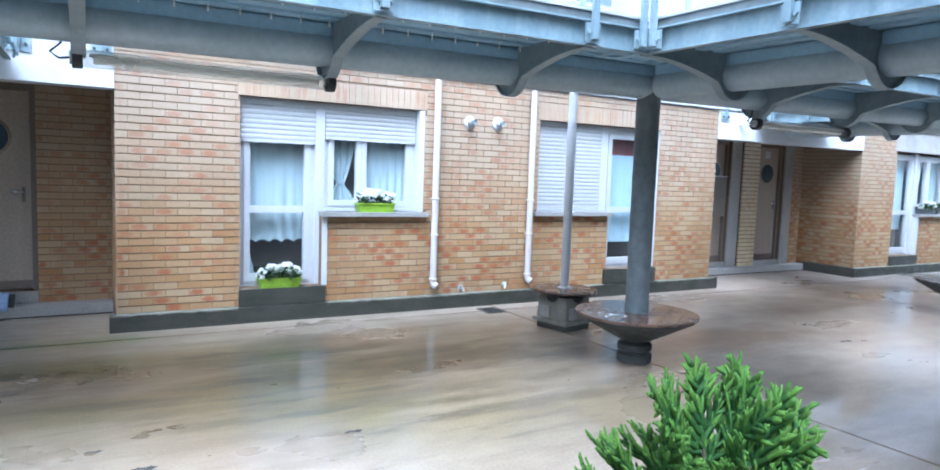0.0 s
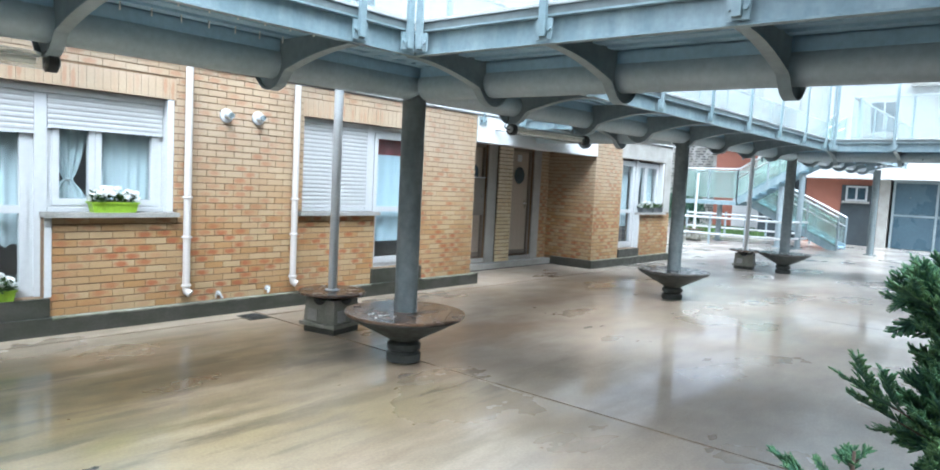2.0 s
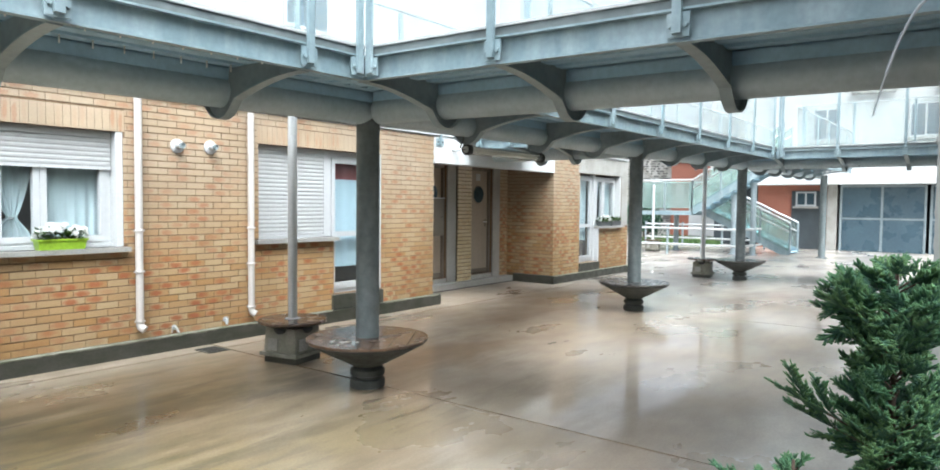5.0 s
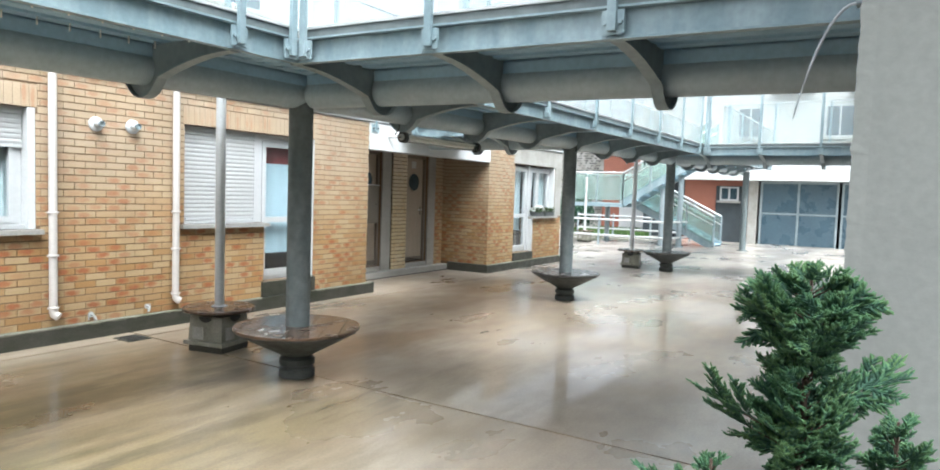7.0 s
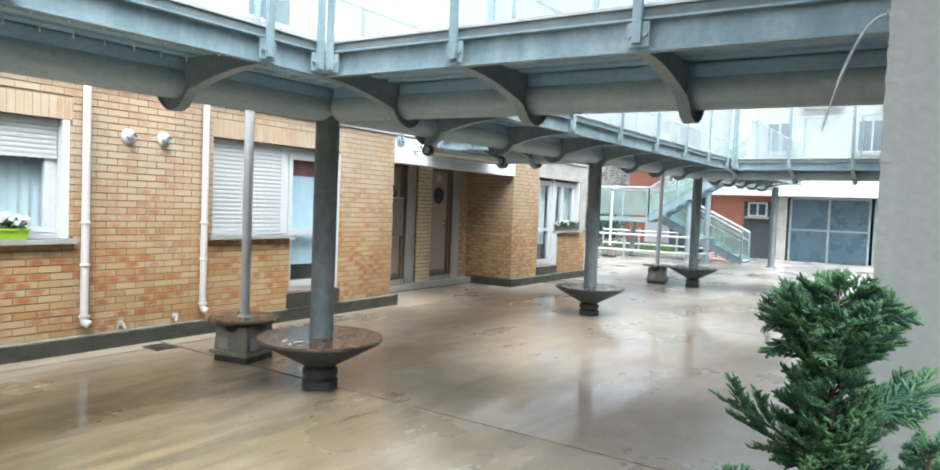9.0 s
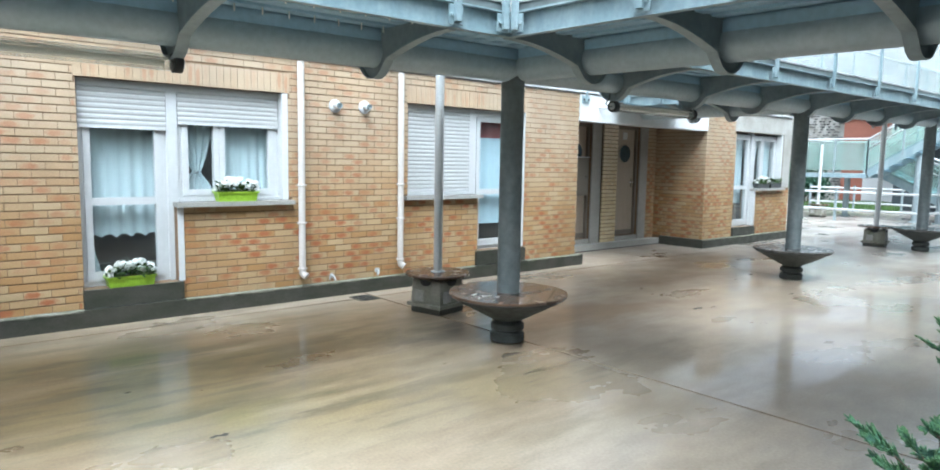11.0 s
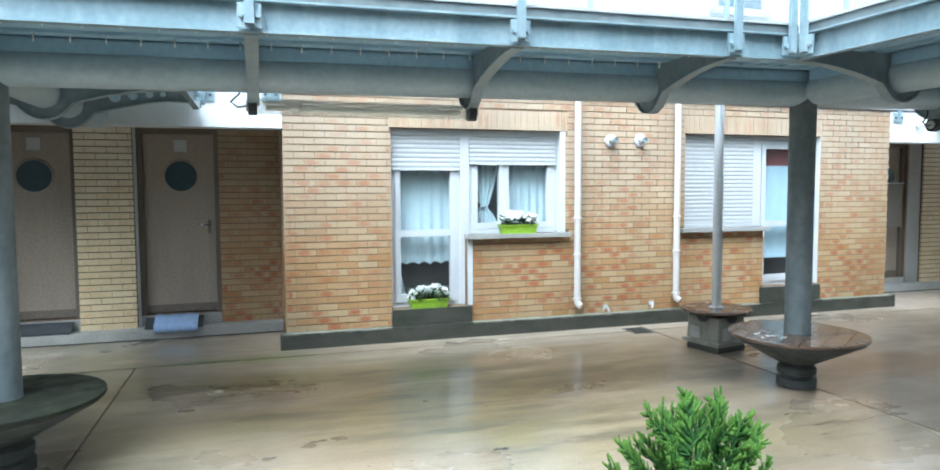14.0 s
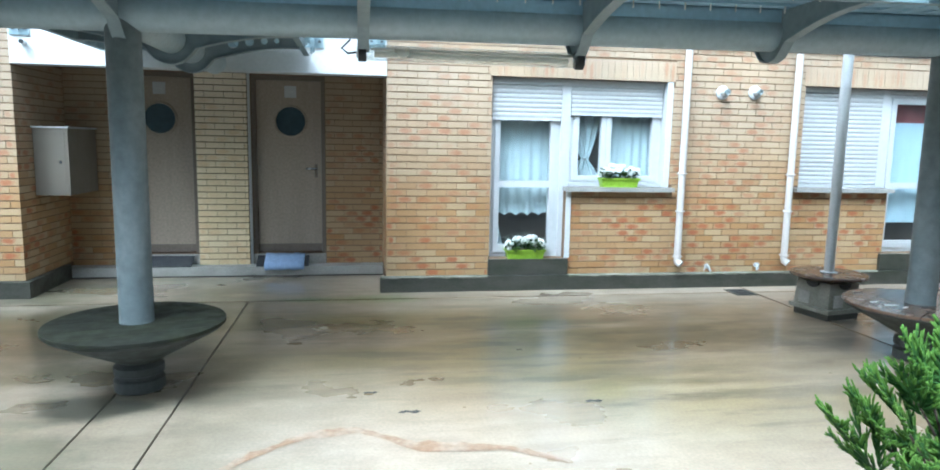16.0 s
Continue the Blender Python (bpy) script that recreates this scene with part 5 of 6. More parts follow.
def wall_vent(x, z):
    v = thing("wall_vent", "white round flue outlet with grey cap on the brick wall", "vent", group="flue outlets")
    bm = bmesh.new()
    lathe(bm, [(0.074, 0.0), (0.074, 0.012), (0.062, 0.022), (0.036, 0.024)], 28)
    bmesh.ops.rotate(bm, verts=bm.verts, cent=(0, 0, 0), matrix=Matrix.Rotation(radians(90), 3, "X"))
    bmesh.ops.translate(bm, verts=bm.verts, vec=(x, Y - 0.001, z))
    part("rosette", bm, M_PVC, v)
    bm = bmesh.new()
    rod(bm, (x, Y - 0.02, z), (x, Y - 0.10, z), 0.036, 20)
    part("spigot", bm, M_PVC, v)
    bm = bmesh.new()
    lathe(bm, [(0.030, 0.0), (0.030, 0.022), (0.024, 0.022), (0.022, 0.006), (0.001, 0.006)], 20)
    bmesh.ops.rotate(bm, verts=bm.verts, cent=(0, 0, 0), matrix=Matrix.Rotation(radians(90), 3, "X"))
    bmesh.ops.translate(bm, verts=bm.verts, vec=(x, Y - 0.1005, z))
    part("cap", bm, M_STEEL, v, "grey open end of the flue")


wall_vent(3.92, 2.145)
wall_vent(4.30, 2.155)


def wall_tap(x, z, mirror):
    t = thing("pipe_stub", "small white bent pipe stub at the foot of the wall", "pipe")
    s = -1 if mirror else 1
    bm = bmesh.new()
    pipe(bm, [(x, Y - 0.001, z), (x, Y - 0.05, z), (x + s * 0.02, Y - 0.06, z - 0.05)], 0.013, 10)
    part("stub", bm, M_PVC, t)
    bm = bmesh.new()
    rod(bm, (x, Y - 0.001, z), (x, Y - 0.008, z), 0.028, 14)
    part("flange", bm, M_PVC, t)
    bm = bmesh.new()
    pipe(bm, [(x - s * 0.03, Y - 0.012, z - 0.05), (x - s * 0.03, Y - 0.02, z + 0.02), (x, Y - 0.03, z + 0.03)], 0.006, 6)
    part("clip", bm, M_PVC, t)


wall_tap(3.87, 0.235, False)
wall_tap(4.47, 0.245, True)


def fixing_plate(x, z, y=Y - 0.014):
    p = thing("fixing_plate", "galvanised bolted fixing plate on the white beam", "plate", group="fixing plates")
    bm = bmesh.new()
    box(bm, x - 0.085, x + 0.085, y - 0.012, y, z - 0.06, z + 0.06)
    soften(bm, 0.003)
    part("plate", bm, M_FASCIA, p)
    for sx in (-0.05, 0.05):
        bm = bmesh.new()
        rod(bm, (x + sx, y - 0.028, z), (x + sx, y - 0.012, z), 0.014, 6)
        part("bolt", bm, M_RUBBER, p)
    bm = bmesh.new()
    box(bm, x - 0.008, x + 0.008, y - 0.045, y - 0.012, z - 0.02, z + 0.12)
    part("fin", bm, M_FASCIA, p)


for x, z in ((-3.02, 2.51), (-2.27, 2.50), (-0.40, 2.50), (0.20, 2.525), (8.18, 2.52), (8.9, 2.52)):
    fixing_plate(x, z)

cam1 = thing("wall_spout", "small white pipe with dark end on the beam", "pipe")
bm = bmesh.new()
rod(bm, (-2.99, Y - 0.013, 2.385), (-2.96, Y - 0.13, 2.38), 0.022, 14)
part("pipe", bm, M_PVC, cam1)
bm = bmesh.new()
rod(bm, (-2.9605, Y - 0.1305, 2.38), (-2.958, Y - 0.142, 2.3795), 0.019, 14)
part("dark_end", bm, M_RUBBER, cam1)
cam2 = thing("wall_spout", "small white pipe with dark end on the beam", "pipe")
bm = bmesh.new()
rod(bm, (8.5, Y - 0.013, 2.42), (8.62, Y - 0.13, 2.42), 0.018, 14)
part("pipe", bm, M_PVC, cam2)


# ---------------------------------------------------------------- flower boxes
def petal_cluster(bm, c, r, rnd):
    """One head of small five-petalled flowers."""
    for _ in range(11):
        d = Vector((rnd.gauss(0, 1), rnd.gauss(0, 1), rnd.gauss(0.3, 0.8))).normalized()
        o = c + d * r
        s = d.orthogonal().normalized()
        u = d.cross(s)
        for k in range(5):
            a = 2 * math.pi * k / 5 + rnd.random()
            e = s * math.cos(a) + u * math.sin(a)
            f = s * math.cos(a + 1.57) + u * math.sin(a + 1.57)
            q = 0.0145
            vs = [bm.verts.new(o), bm.verts.new(o + e * q * 0.8 + f * q * 0.45 + d * 0.003), bm.verts.new(o + e * q * 1.3), bm.verts.new(o + e * q * 0.8 - f * q * 0.45 + d * 0.003)]
            bm.faces.new(vs)


def leaf_blade(bm, o, d, up, ln, wd):
    s = d.cross(up).normalized()
    n = s.cross(d)
    pts = [o, o + d * ln * 0.35 + s * wd * 0.5 + n * ln * 0.06, o + d * ln * 0.8 + s * wd * 0.35, o + d * ln, o + d * ln * 0.8 - s * wd * 0.35, o + d * ln * 0.35 - s * wd * 0.5 + n * ln * 0.06]
    bm.faces.new([bm.verts.new(p) for p in pts])


def flower_box(x, y, z, material, seed, label, length=0.42, flowers=True, width=0.13):
    f = thing("flower_box", label, "flower box", (x, y, z), "flower boxes")
    bm = bmesh.new()
    h = 0.095
    a, b = length / 2, width / 2
    vs = box(bm, -a, a, -b, b, 0, h)
    for v in vs:
        if v.co.z < 0.01:
            v.co.x *= 0.9
            v.co.y *= 0.82
    soften(bm, 0.008)
    part("box", bm, material, f)
    bm = bmesh.new()
    frame_rim(bm, a + 0.008, b + 0.008, h - 0.012, h + 0.004)
    part("rim", bm, material, f)
    bm = bmesh.new()
    box(bm, -a + 0.01, a - 0.01, -b + 0.01, b - 0.01, h + 0.0005, h + 0.006)
    part("soil", bm, M_BARK, f)
    rnd = random.Random(seed)
    bm = bmesh.new()
    for _ in range(190):
        o = Vector((rnd.uniform(-a, a) * 0.95, rnd.uniform(-b, b) * 1.1, h + rnd.uniform(0.0, 0.085)))
        d = Vector((rnd.gauss(0, 1), rnd.gauss(-0.3, 1), rnd.gauss(0.2, 0.6))).normalized()
        leaf_blade(bm, o, d, Vector((0, 0, 1)), rnd.uniform(0.035, 0.06), rnd.uniform(0.03, 0.05))
    part("foliage", bm, M_FOLI, f)
    if flowers:
        bm = bmesh.new()
        for k in range(34):
            c = Vector((rnd.uniform(-a, a) * 1.0, rnd.uniform(-b * 1.1, b), h + rnd.uniform(0.065, 0.145)))
            c.z -= 0.06 * (c.x / a) ** 2
            petal_cluster(bm, c, 0.022, rnd)
        part("blossom", bm, M_PETAL, f, "white blossom heads")
    return f


def frame_rim(bm, a, b, z0, z1):
    t = 0.014
    box(bm, -a, a, -b, -b + t, z0, z1)
    box(bm, -a, a, b - t, b, z0, z1)
    box(bm, -a, -a + t, -b + t, b - t, z0, z1)
    box(bm, a - t, a, -b + t, b - t, z0, z1)


flower_box(1.775, Y + 0.035, 0.339, M_LIME, 11, "lime green plastic flower box of white geraniums on the door sill")
flower_box(2.785, Y + 0.0, 1.112, M_LIME, 12, "lime green plastic flower box of white geraniums on the window sill")
flower_box(13.90, Y - 0.0, 1.112, M_GREYPOT, 13, "dark grey flower box with white blossom on the sill", 0.48)
flower_box(14.44, Y - 0.0, 1.112, M_GREYPOT, 14, "dark grey flower box with green foliage on the sill", 0.48, False)


# ---------------------------------------------------------------- conifers in the terrace planter
def conifer(x, y, z, profile, seed, mat, tip, label, boughs=120, th0=0.004, shoots=(), stem_r=0.006, rise=(0.35, 0.85)):
    """Young scale-leaved conifer: a stem with rising boughs, each a plume of flat combs of thin scaly sprigs, paler at their ends.

    profile: (height, radius) from the lowest plume to the top; th0: thickness of a sprig;
    shoots: (height at the stem, azimuth, reach, rise) of the boughs that stand out."""
    c = thing("conifer", label, "conifer", (x, y, z), "potted conifers")
    rnd = random.Random(seed)
    stem = bmesh.new()
    verts, faces, paler = [], [], []
    up = Vector((0, 0, 1))
    top = profile[-1][0]

    def radius(h):
        for (h0, r0), (h1, r1) in zip(profile, profile[1:]):
            if h <= h1:
                return r0 + (r1 - r0) * (h - h0) / (h1 - h0)
        return profile[-1][1]

    def rope(o, d, n, ln, th, young):
        """One sprig: overlapping scales, swelling and narrowing, with a blunt end."""
        s = n.cross(d).normalized()
        steps = max(3, min(7, int(ln / (th * 0.9))))
        last = None
        bend = rnd.uniform(-0.1, 0.25)
        for i in range(steps + 1):
            t = i / steps
            p = o + d * ln * t + n * (bend * ln * t * t)
            r = th * 0.5 * (1.0 if i % 2 else 0.7) * (1.05 - 0.25 * t) * (0.55 if i == steps else 1.0)
            k = len(verts)
            verts.extend(((p + s * r * 1.25), (p + n * r * 0.75), (p - s * r * 1.25), (p - n * r * 0.75)))
            if last is not None:
                for q in range(4):
                    faces.append((last + q, last + (q + 1) % 4, k + (q + 1) % 4, k + q))
                    paler.append(1 if t > 1.0 - young else 0)
            last = k
        faces.append((last, last + 1, last + 2, last + 3))
        paler.append(1 if young > 0.1 else 0)

    def comb(o, e, th, side, young):
        """A flat comb: a twig with sprigs on both sides in one plane, the longest ones forked."""
        d = e - o
        ln = d.length
        d = d.normalized()
        side = (side - d * side.dot(d)).normalized()
        n = side.cross(d).normalized()
        ns = max(6, int(ln / (th * 0.95)))
        for i in range(ns):
            u = 0.10 + 0.88 * (i + rnd.random() * 0.5) / ns
            q = 1 if i % 2 else -1
            a = rnd.uniform(0.55, 0.85)
            sd = (d * math.cos(a) + side * q * math.sin(a) + n * rnd.uniform(-0.15, 0.25)).normalized()
            sl = min(ln * 0.42, th * 5.5) * (1.1 - 0.75 * u) * rnd.uniform(0.8, 1.2) + th * 1.2
            b = o + d * ln * u
            rope(b, sd, n, sl, th * rnd.uniform(0.85, 1.1), young)
            if sl > th * 2.8:
                fd = (sd * 0.75 + d * 0.6).normalized()
                rope(b + sd * sl * 0.4, fd, n, sl * 0.5, th * 0.9, young)
        rope(o + d * ln * 0.2, d, n, ln * 0.8 + th, th, young)

    def plume(o, e, th, young):
        """A bough: a bent twig carrying a comb at its end and smaller ones along it."""
        d = e - o
        ln = d.length
        side = d.cross(up)
        side = side.normalized() if side.length > 1e-5 else Vector((1, 0, 0))
        side = (side * rnd.uniform(0.6, 1.0) + up * rnd.uniform(-0.7, 0.7) + Vector((rnd.gauss(0, 0.3), rnd.gauss(0, 0.3), 0))).normalized()
        rod(stem, o, o + d * 0.6, th * 0.32, 5, th * 0.2)
        comb(o + d * 0.42, e, th, side, young)
        for u, q in ((0.30, 1), (0.42, -1), (0.55, 1), (0.66, -1)):
            dd = (d.normalized() * 0.8 + side * q * rnd.uniform(0.4, 0.7) + Vector((rnd.gauss(0, 0.2), rnd.gauss(0, 0.2), rnd.gauss(0.1, 0.2)))).normalized()
            b = o + d * u
            comb(b, b + dd * ln * rnd.uniform(0.36, 0.5), th * 0.95, side, young)

    rod(stem, (0, 0, 0), (0, 0, top * 0.55), stem_r, 8, stem_r * 0.7)
    rod(stem, (0, 0, top * 0.55), (0, 0, top * 0.97), stem_r * 0.7, 8, stem_r * 0.3)
    lowest = profile[0][0]
    for b in range(boughs):
        h = lowest + (top - lowest) * (b + rnd.random()) / boughs
        outer = b % 4
        r = radius(h) * (rnd.uniform(0.84, 1.04) if outer else rnd.uniform(0.45, 0.75))
        a = b * 2.4 + rnd.uniform(-0.45, 0.45)
        e = Vector((math.cos(a) * r, math.sin(a) * r, h))
        plume(Vector((0, 0, max(0.02, h - r * rnd.uniform(*rise) - th0 * 3))), e, th0 * rnd.uniform(0.9, 1.12), 0.4 if outer else 0.1)
    for h, az, reach, up_by in shoots:
        a = radians(az)
        o = Vector((0, 0, h))
        e = o + Vector((math.cos(a) * reach, math.sin(a) * reach, up_by))
        plume(o + (e - o) * 0.1, e, th0 * 1.05, 0.4)
    st = part("stem", stem, M_BARK, c, "thin brown stem and twigs")
    tagged(st, kind="stuff")
    me = bpy.data.meshes.new("crown")
    me.from_pydata([tuple(v) for v in verts], [], faces)
    me.materials.append(mat)
    me.materials.append(tip)
    me.polygons.foreach_set("material_index", paler)
    me.polygons.foreach_set("use_smooth", [True] * len(faces))
    cr = new("crown", me)
    cr.parent = c
    tagged(cr, kind="stuff")
    return c


# azimuths run across the yard: -30 points east along the parapet, 150 west
conifer(0.200, 0.452, 1.076, ((0.36, 0.020), (0.385, 0.017), (0.400, 0.010), (0.409, 0.004)), 3, M_CONIF, M_CONIFTIP,
        "small fresh green conifer in the terrace planter", 16, 0.0014,
        ((0.384, 150, 0.012, 0.038), (0.390, 100, 0.006, 0.033), (0.390, -20, 0.007, 0.034), (0.384, -35, 0.013, 0.037),
         (0.384, -28, 0.018, 0.034), (0.384, 158, 0.017, 0.029), (0.372, 150, 0.022, 0.037), (0.364, 146, 0.029, 0.038),
         (0.354, 152, 0.036, 0.042), (0.366, -30, 0.022, 0.036), (0.354, -26, 0.029, 0.040), (0.374, 60, 0.014, 0.034),
         (0.370, 250, 0.010, 0.028), (0.356, 200, 0.020, 0.030), (0.352, 20, 0.022, 0.034), (0.346, 175, 0.028, 0.030)), 0.0016, (0.3, 0.9))
conifer(1.055, 0.512, 1.04, ((0.14, 0.045), (0.23, 0.052), (0.30, 0.062), (0.345, 0.054), (0.37, 0.044), (0.395, 0.072), (0.435, 0.080), (0.458, 0.058), (0.474, 0.018)), 5,
        M_CONIF2, M_CONIF2TIP, "dark green potted conifer beside the rendered jamb", 150, 0.0036,
        ((0.25, 122, 0.135, 0.075), (0.24, 100, 0.11, 0.05), (0.27, -40, 0.115, 0.06), (0.30, -75, 0.11, 0.05), (0.38, 128, 0.085, 0.05), (0.38, -52, 0.085, 0.045)))
conifer(1.20, 0.412, 1.05, ((0.08, 0.045), (0.17, 0.055), (0.23, 0.045), (0.26, 0.02)), 8,
        M_CONIF2, M_CONIF2TIP, "low dark green conifer shoot in the terrace planter", 40, 0.0036)
conifer(0.985, 0.60, 1.05, ((0.08, 0.04), (0.17, 0.05), (0.22, 0.035), (0.235, 0.015)), 9,
        M_CONIF2, M_CONIF2TIP, "low spreading conifer shoot in the terrace planter", 24, 0.0036, ((0.15, 140, 0.10, 0.08), (0.14, 165, 0.105, 0.062), (0.12, 190, 0.10, 0.06)))
planter = thing("terrace_planter", "long grey planter along the terrace parapet", "planter")
bm = bmesh.new()
box(bm, 0.02, 1.38, 0.402, 0.64, 0.90, 1.00)
part("trough", bm, M_GREYPOT, planter)
bm = bmesh.new()
box(bm, 0.04, 1.36, 0.42, 0.62, 1.0005, 1.085)
part("soil", bm, M_BARK, planter)
for x in (0.3, 1.1):
    bm = bmesh.new()
    box(bm, x - 0.02, x + 0.02, 0.4005, 0.62, 0.86, 0.8995)
    part("bracket", bm, M_STEEL, planter)


# ---------------------------------------------------------------- far side: stair, rails, houses
def far_stair():
    s = thing("outdoor_stair", "steel outdoor stair with green glass sides, landing and bright handrails", "stair")
    xl, xu = 24.6, 23.3      # lower and upper flight
    zl = 1.40
    y_land0, y_land1 = 8.3, 10.2
    bm = bmesh.new()
    box(bm, 22.7, 25.2, y_land0, y_land1, zl - 0.13, zl)
    part("landing", bm, M_FASCIA, s)
    for (xx, y0, z0, y1, z1, nm) in ((xl, 5.5, 0.0, y_land0, zl, "lower"), (xu, y_land0, zl, 5.5, 3.15, "upper")):
        n = 9
        for sx in (-0.55, 0.55):
            bm = bmesh.new()
            bar(bm, (xx + sx, y0, z0 + 0.02), (xx + sx, y1, z1 + 0.0), 0.05, 0.28)
            part("stringer", bm, M_FASCIA, s)
        for k in range(n):
            t = (k + 0.5) / n
            yy, zz = y0 + (y1 - y0) * t, z0 + (z1 - z0) * t
            bm = bmesh.new()
            box(bm, xx - 0.52, xx + 0.52, yy - 0.15, yy + 0.15, zz - 0.02, zz + 0.02)
            part("tread", bm, M_DECK, s)
        for sx in (-0.58, 0.58):
            bm = bmesh.new()
            vs = [bm.verts.new((xx + sx, yy, zz)) for yy, zz in ((y0, z0 + 0.1), (y1, z1 + 0.1), (y1, z1 + 1.0), (y0, z0 + 1.0))]
            bm.faces.new(vs)
            ex = bmesh.ops.extrude_face_region(bm, geom=list(bm.faces))
            for v in [g for g in ex["geom"] if isinstance(g, bmesh.types.BMVert)]:
                v.co.x += 0.012
            g = part("glass_side", bm, M_GREENGLASS, s)
            g.visible_shadow = False
            bm = bmesh.new()
            rod(bm, (xx + sx, y0, z0 + 1.05), (xx + sx, y1, z1 + 1.05), 0.03, 10)
            part("handrail", bm, M_POLE, s)
            bm = bmesh.new()
            rod(bm, (xx + sx, y0, z0 + 0.75), (xx + sx, y1, z1 + 0.75), 0.02, 8)
            part("handrail", bm, M_POLE, s)
            for k in range(4):
                t = k / 3
                yy, zz = y0 + (y1 - y0) * t, z0 + (z1 - z0) * t
                bm = bmesh.new()
                box(bm, xx + sx - 0.02, xx + sx + 0.02, yy - 0.025, yy + 0.025, zz, zz + 1.04)
                part("post", bm, M_STEEL, s)
    for a, b in (((22.72, y_land0), (22.72, y_land1)), ((22.72, y_land1), (25.18, y_land1)), ((25.18, y_land0), (25.18, y_land1))):
        bm = bmesh.new()
        bar(bm, (*a, zl + 0.55), (*b, zl + 0.55), 0.012, 0.9)
        g = part("glass_side", bm, M_GREENGLASS, s)
        g.visible_shadow = False
        bm = bmesh.new()
        rod(bm, (*a, zl + 1.06), (*b, zl + 1.06), 0.03, 10)
        part("handrail", bm, M_POLE, s)
        for t in (0.0, 0.5, 1.0):
            bm = bmesh.new()
            px, py = a[0] + (b[0] - a[0]) * t, a[1] + (b[1] - a[1]) * t
            box(bm, px - 0.02, px + 0.02, py - 0.02, py + 0.02, zl + 0.001, zl + 1.04)
            part("post", bm, M_STEEL, s)
    for px, py, pz in ((24.0, 9.3, zl - 0.131), (xu - 0.3, 7.0, 1.95), (xu - 0.3, 6.4, 2.35)):
        bm = bmesh.new()
        rod(bm, (px, py, 0.0), (px, py, pz), 0.09, 16)
        rod(bm, (px, py, 0.0), (px, py, 0.03), 0.16, 16)
        part("support", bm, M_STEEL, s)


far_stair()


def guard_rail(x, y0, y1):
    r = thing("guard_rail", "low bright steel guard rail round the foot of the stair", "railing")
    for z in (0.33, 0.85):
        bm = bmesh.new()
        rod(bm, (x, y0, z), (x, y1, z), 0.035, 10)
        rod(bm, (x, y0, z), (x + 1.8, y0 - 0.2, z), 0.035, 10)
        part("rail", bm, M_POLE, r)
    for k in range(4):
        yy = y0 + (y1 - y0) * k / 3
        bm = bmesh.new()
        box(bm, x - 0.03, x + 0.03, yy - 0.03, yy + 0.03, 0, 0.95)
        part("post", bm, M_STEEL, r)


guard_rail(21.8, 6.5, 9.9)
guard_rail(26.5, 6.9, 11.5)


def far_window(parent, x, y, z0, w, h):
    f = new("window")
    f.parent = parent
    bm = bmesh.new()
    s = 0.06
    box(bm, x - 0.04, x, y - w / 2, y - w / 2 + s, z0, z0 + h)
    box(bm, x - 0.04, x, y + w / 2 - s, y + w / 2, z0, z0 + h)
    box(bm, x - 0.04, x, y - 0.03, y + 0.03, z0 + s, z0 + h - s)
    box(bm, x - 0.04, x, y - w / 2 + s, y + w / 2 - s, z0, z0 + s)
    box(bm, x - 0.04, x, y - w / 2 + s, y + w / 2 - s, z0 + h - s, z0 + h)
    part("frame", bm, M_PVC, f)
    bm = bmesh.new()
    box(bm, x - 0.02, x - 0.012, y - w / 2 + s, y + w / 2 - s, z0 + s, z0 + h - s)
    part("pane", bm, M_PORTHOLE, f)
    bm = bmesh.new()
    box(bm, x - 0.16, x - 0.001, y - w / 2 - 0.08, y + w / 2 + 0.08, z0 - 0.08, z0 - 0.005)
    part("sill", bm, M_CONC, f)


# white house across the end of the courtyard
wh = thing("white_house", "white rendered house with garage fronts under a pale canopy", "house")
bm = bmesh.new()
box(bm, 28.6, 36, -8, 9.6, 2.55, 11)
part("wall", bm, M_FARWALL, wh)
# ground floor set back, the shade under the house put into its colour
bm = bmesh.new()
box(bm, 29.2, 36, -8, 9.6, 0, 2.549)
part("ground_floor_wall", bm, M_OPENSHADE, wh)
bm = bmesh.new()
box(bm, 27.3, 28.59, -8, 7.6, 2.42, 2.95)
part("canopy", bm, M_WHITE, wh, "pale white canopy band")
for yy in (5.3, 2.2, -1.6):
    far_window(wh, 28.598, yy, 4.1, 1.0, 1.2)
for yy in (3.8, 1.2):
    bm = bmesh.new()
    box(bm, 28.3, 28.598, yy - 0.7, yy + 0.7, 5.75, 5.85)
    part("ledge", bm, M_CONC, wh)
bm = bmesh.new()
box(bm, 28.2, 28.9, 5.25, 7.6, 0.0, 2.419)
part("side_wall", bm, M_ORANGE, wh, "orange red clad wall panel")
# bay with a small white window, its shade painted as a near-black sheet
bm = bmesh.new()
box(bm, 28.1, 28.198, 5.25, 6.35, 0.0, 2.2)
part("painted_bay_shade", bm, M_OPENSHADE, wh)
far_window(wh, 28.097, 5.85, 1.62, 0.7, 0.55)
for yy in (4.95,):
    bm = bmesh.new()
    box(bm, 28.0, 28.4, yy - 0.16, yy + 0.16, 0.0, 2.419)
    part("pier", bm, M_CONC, wh)
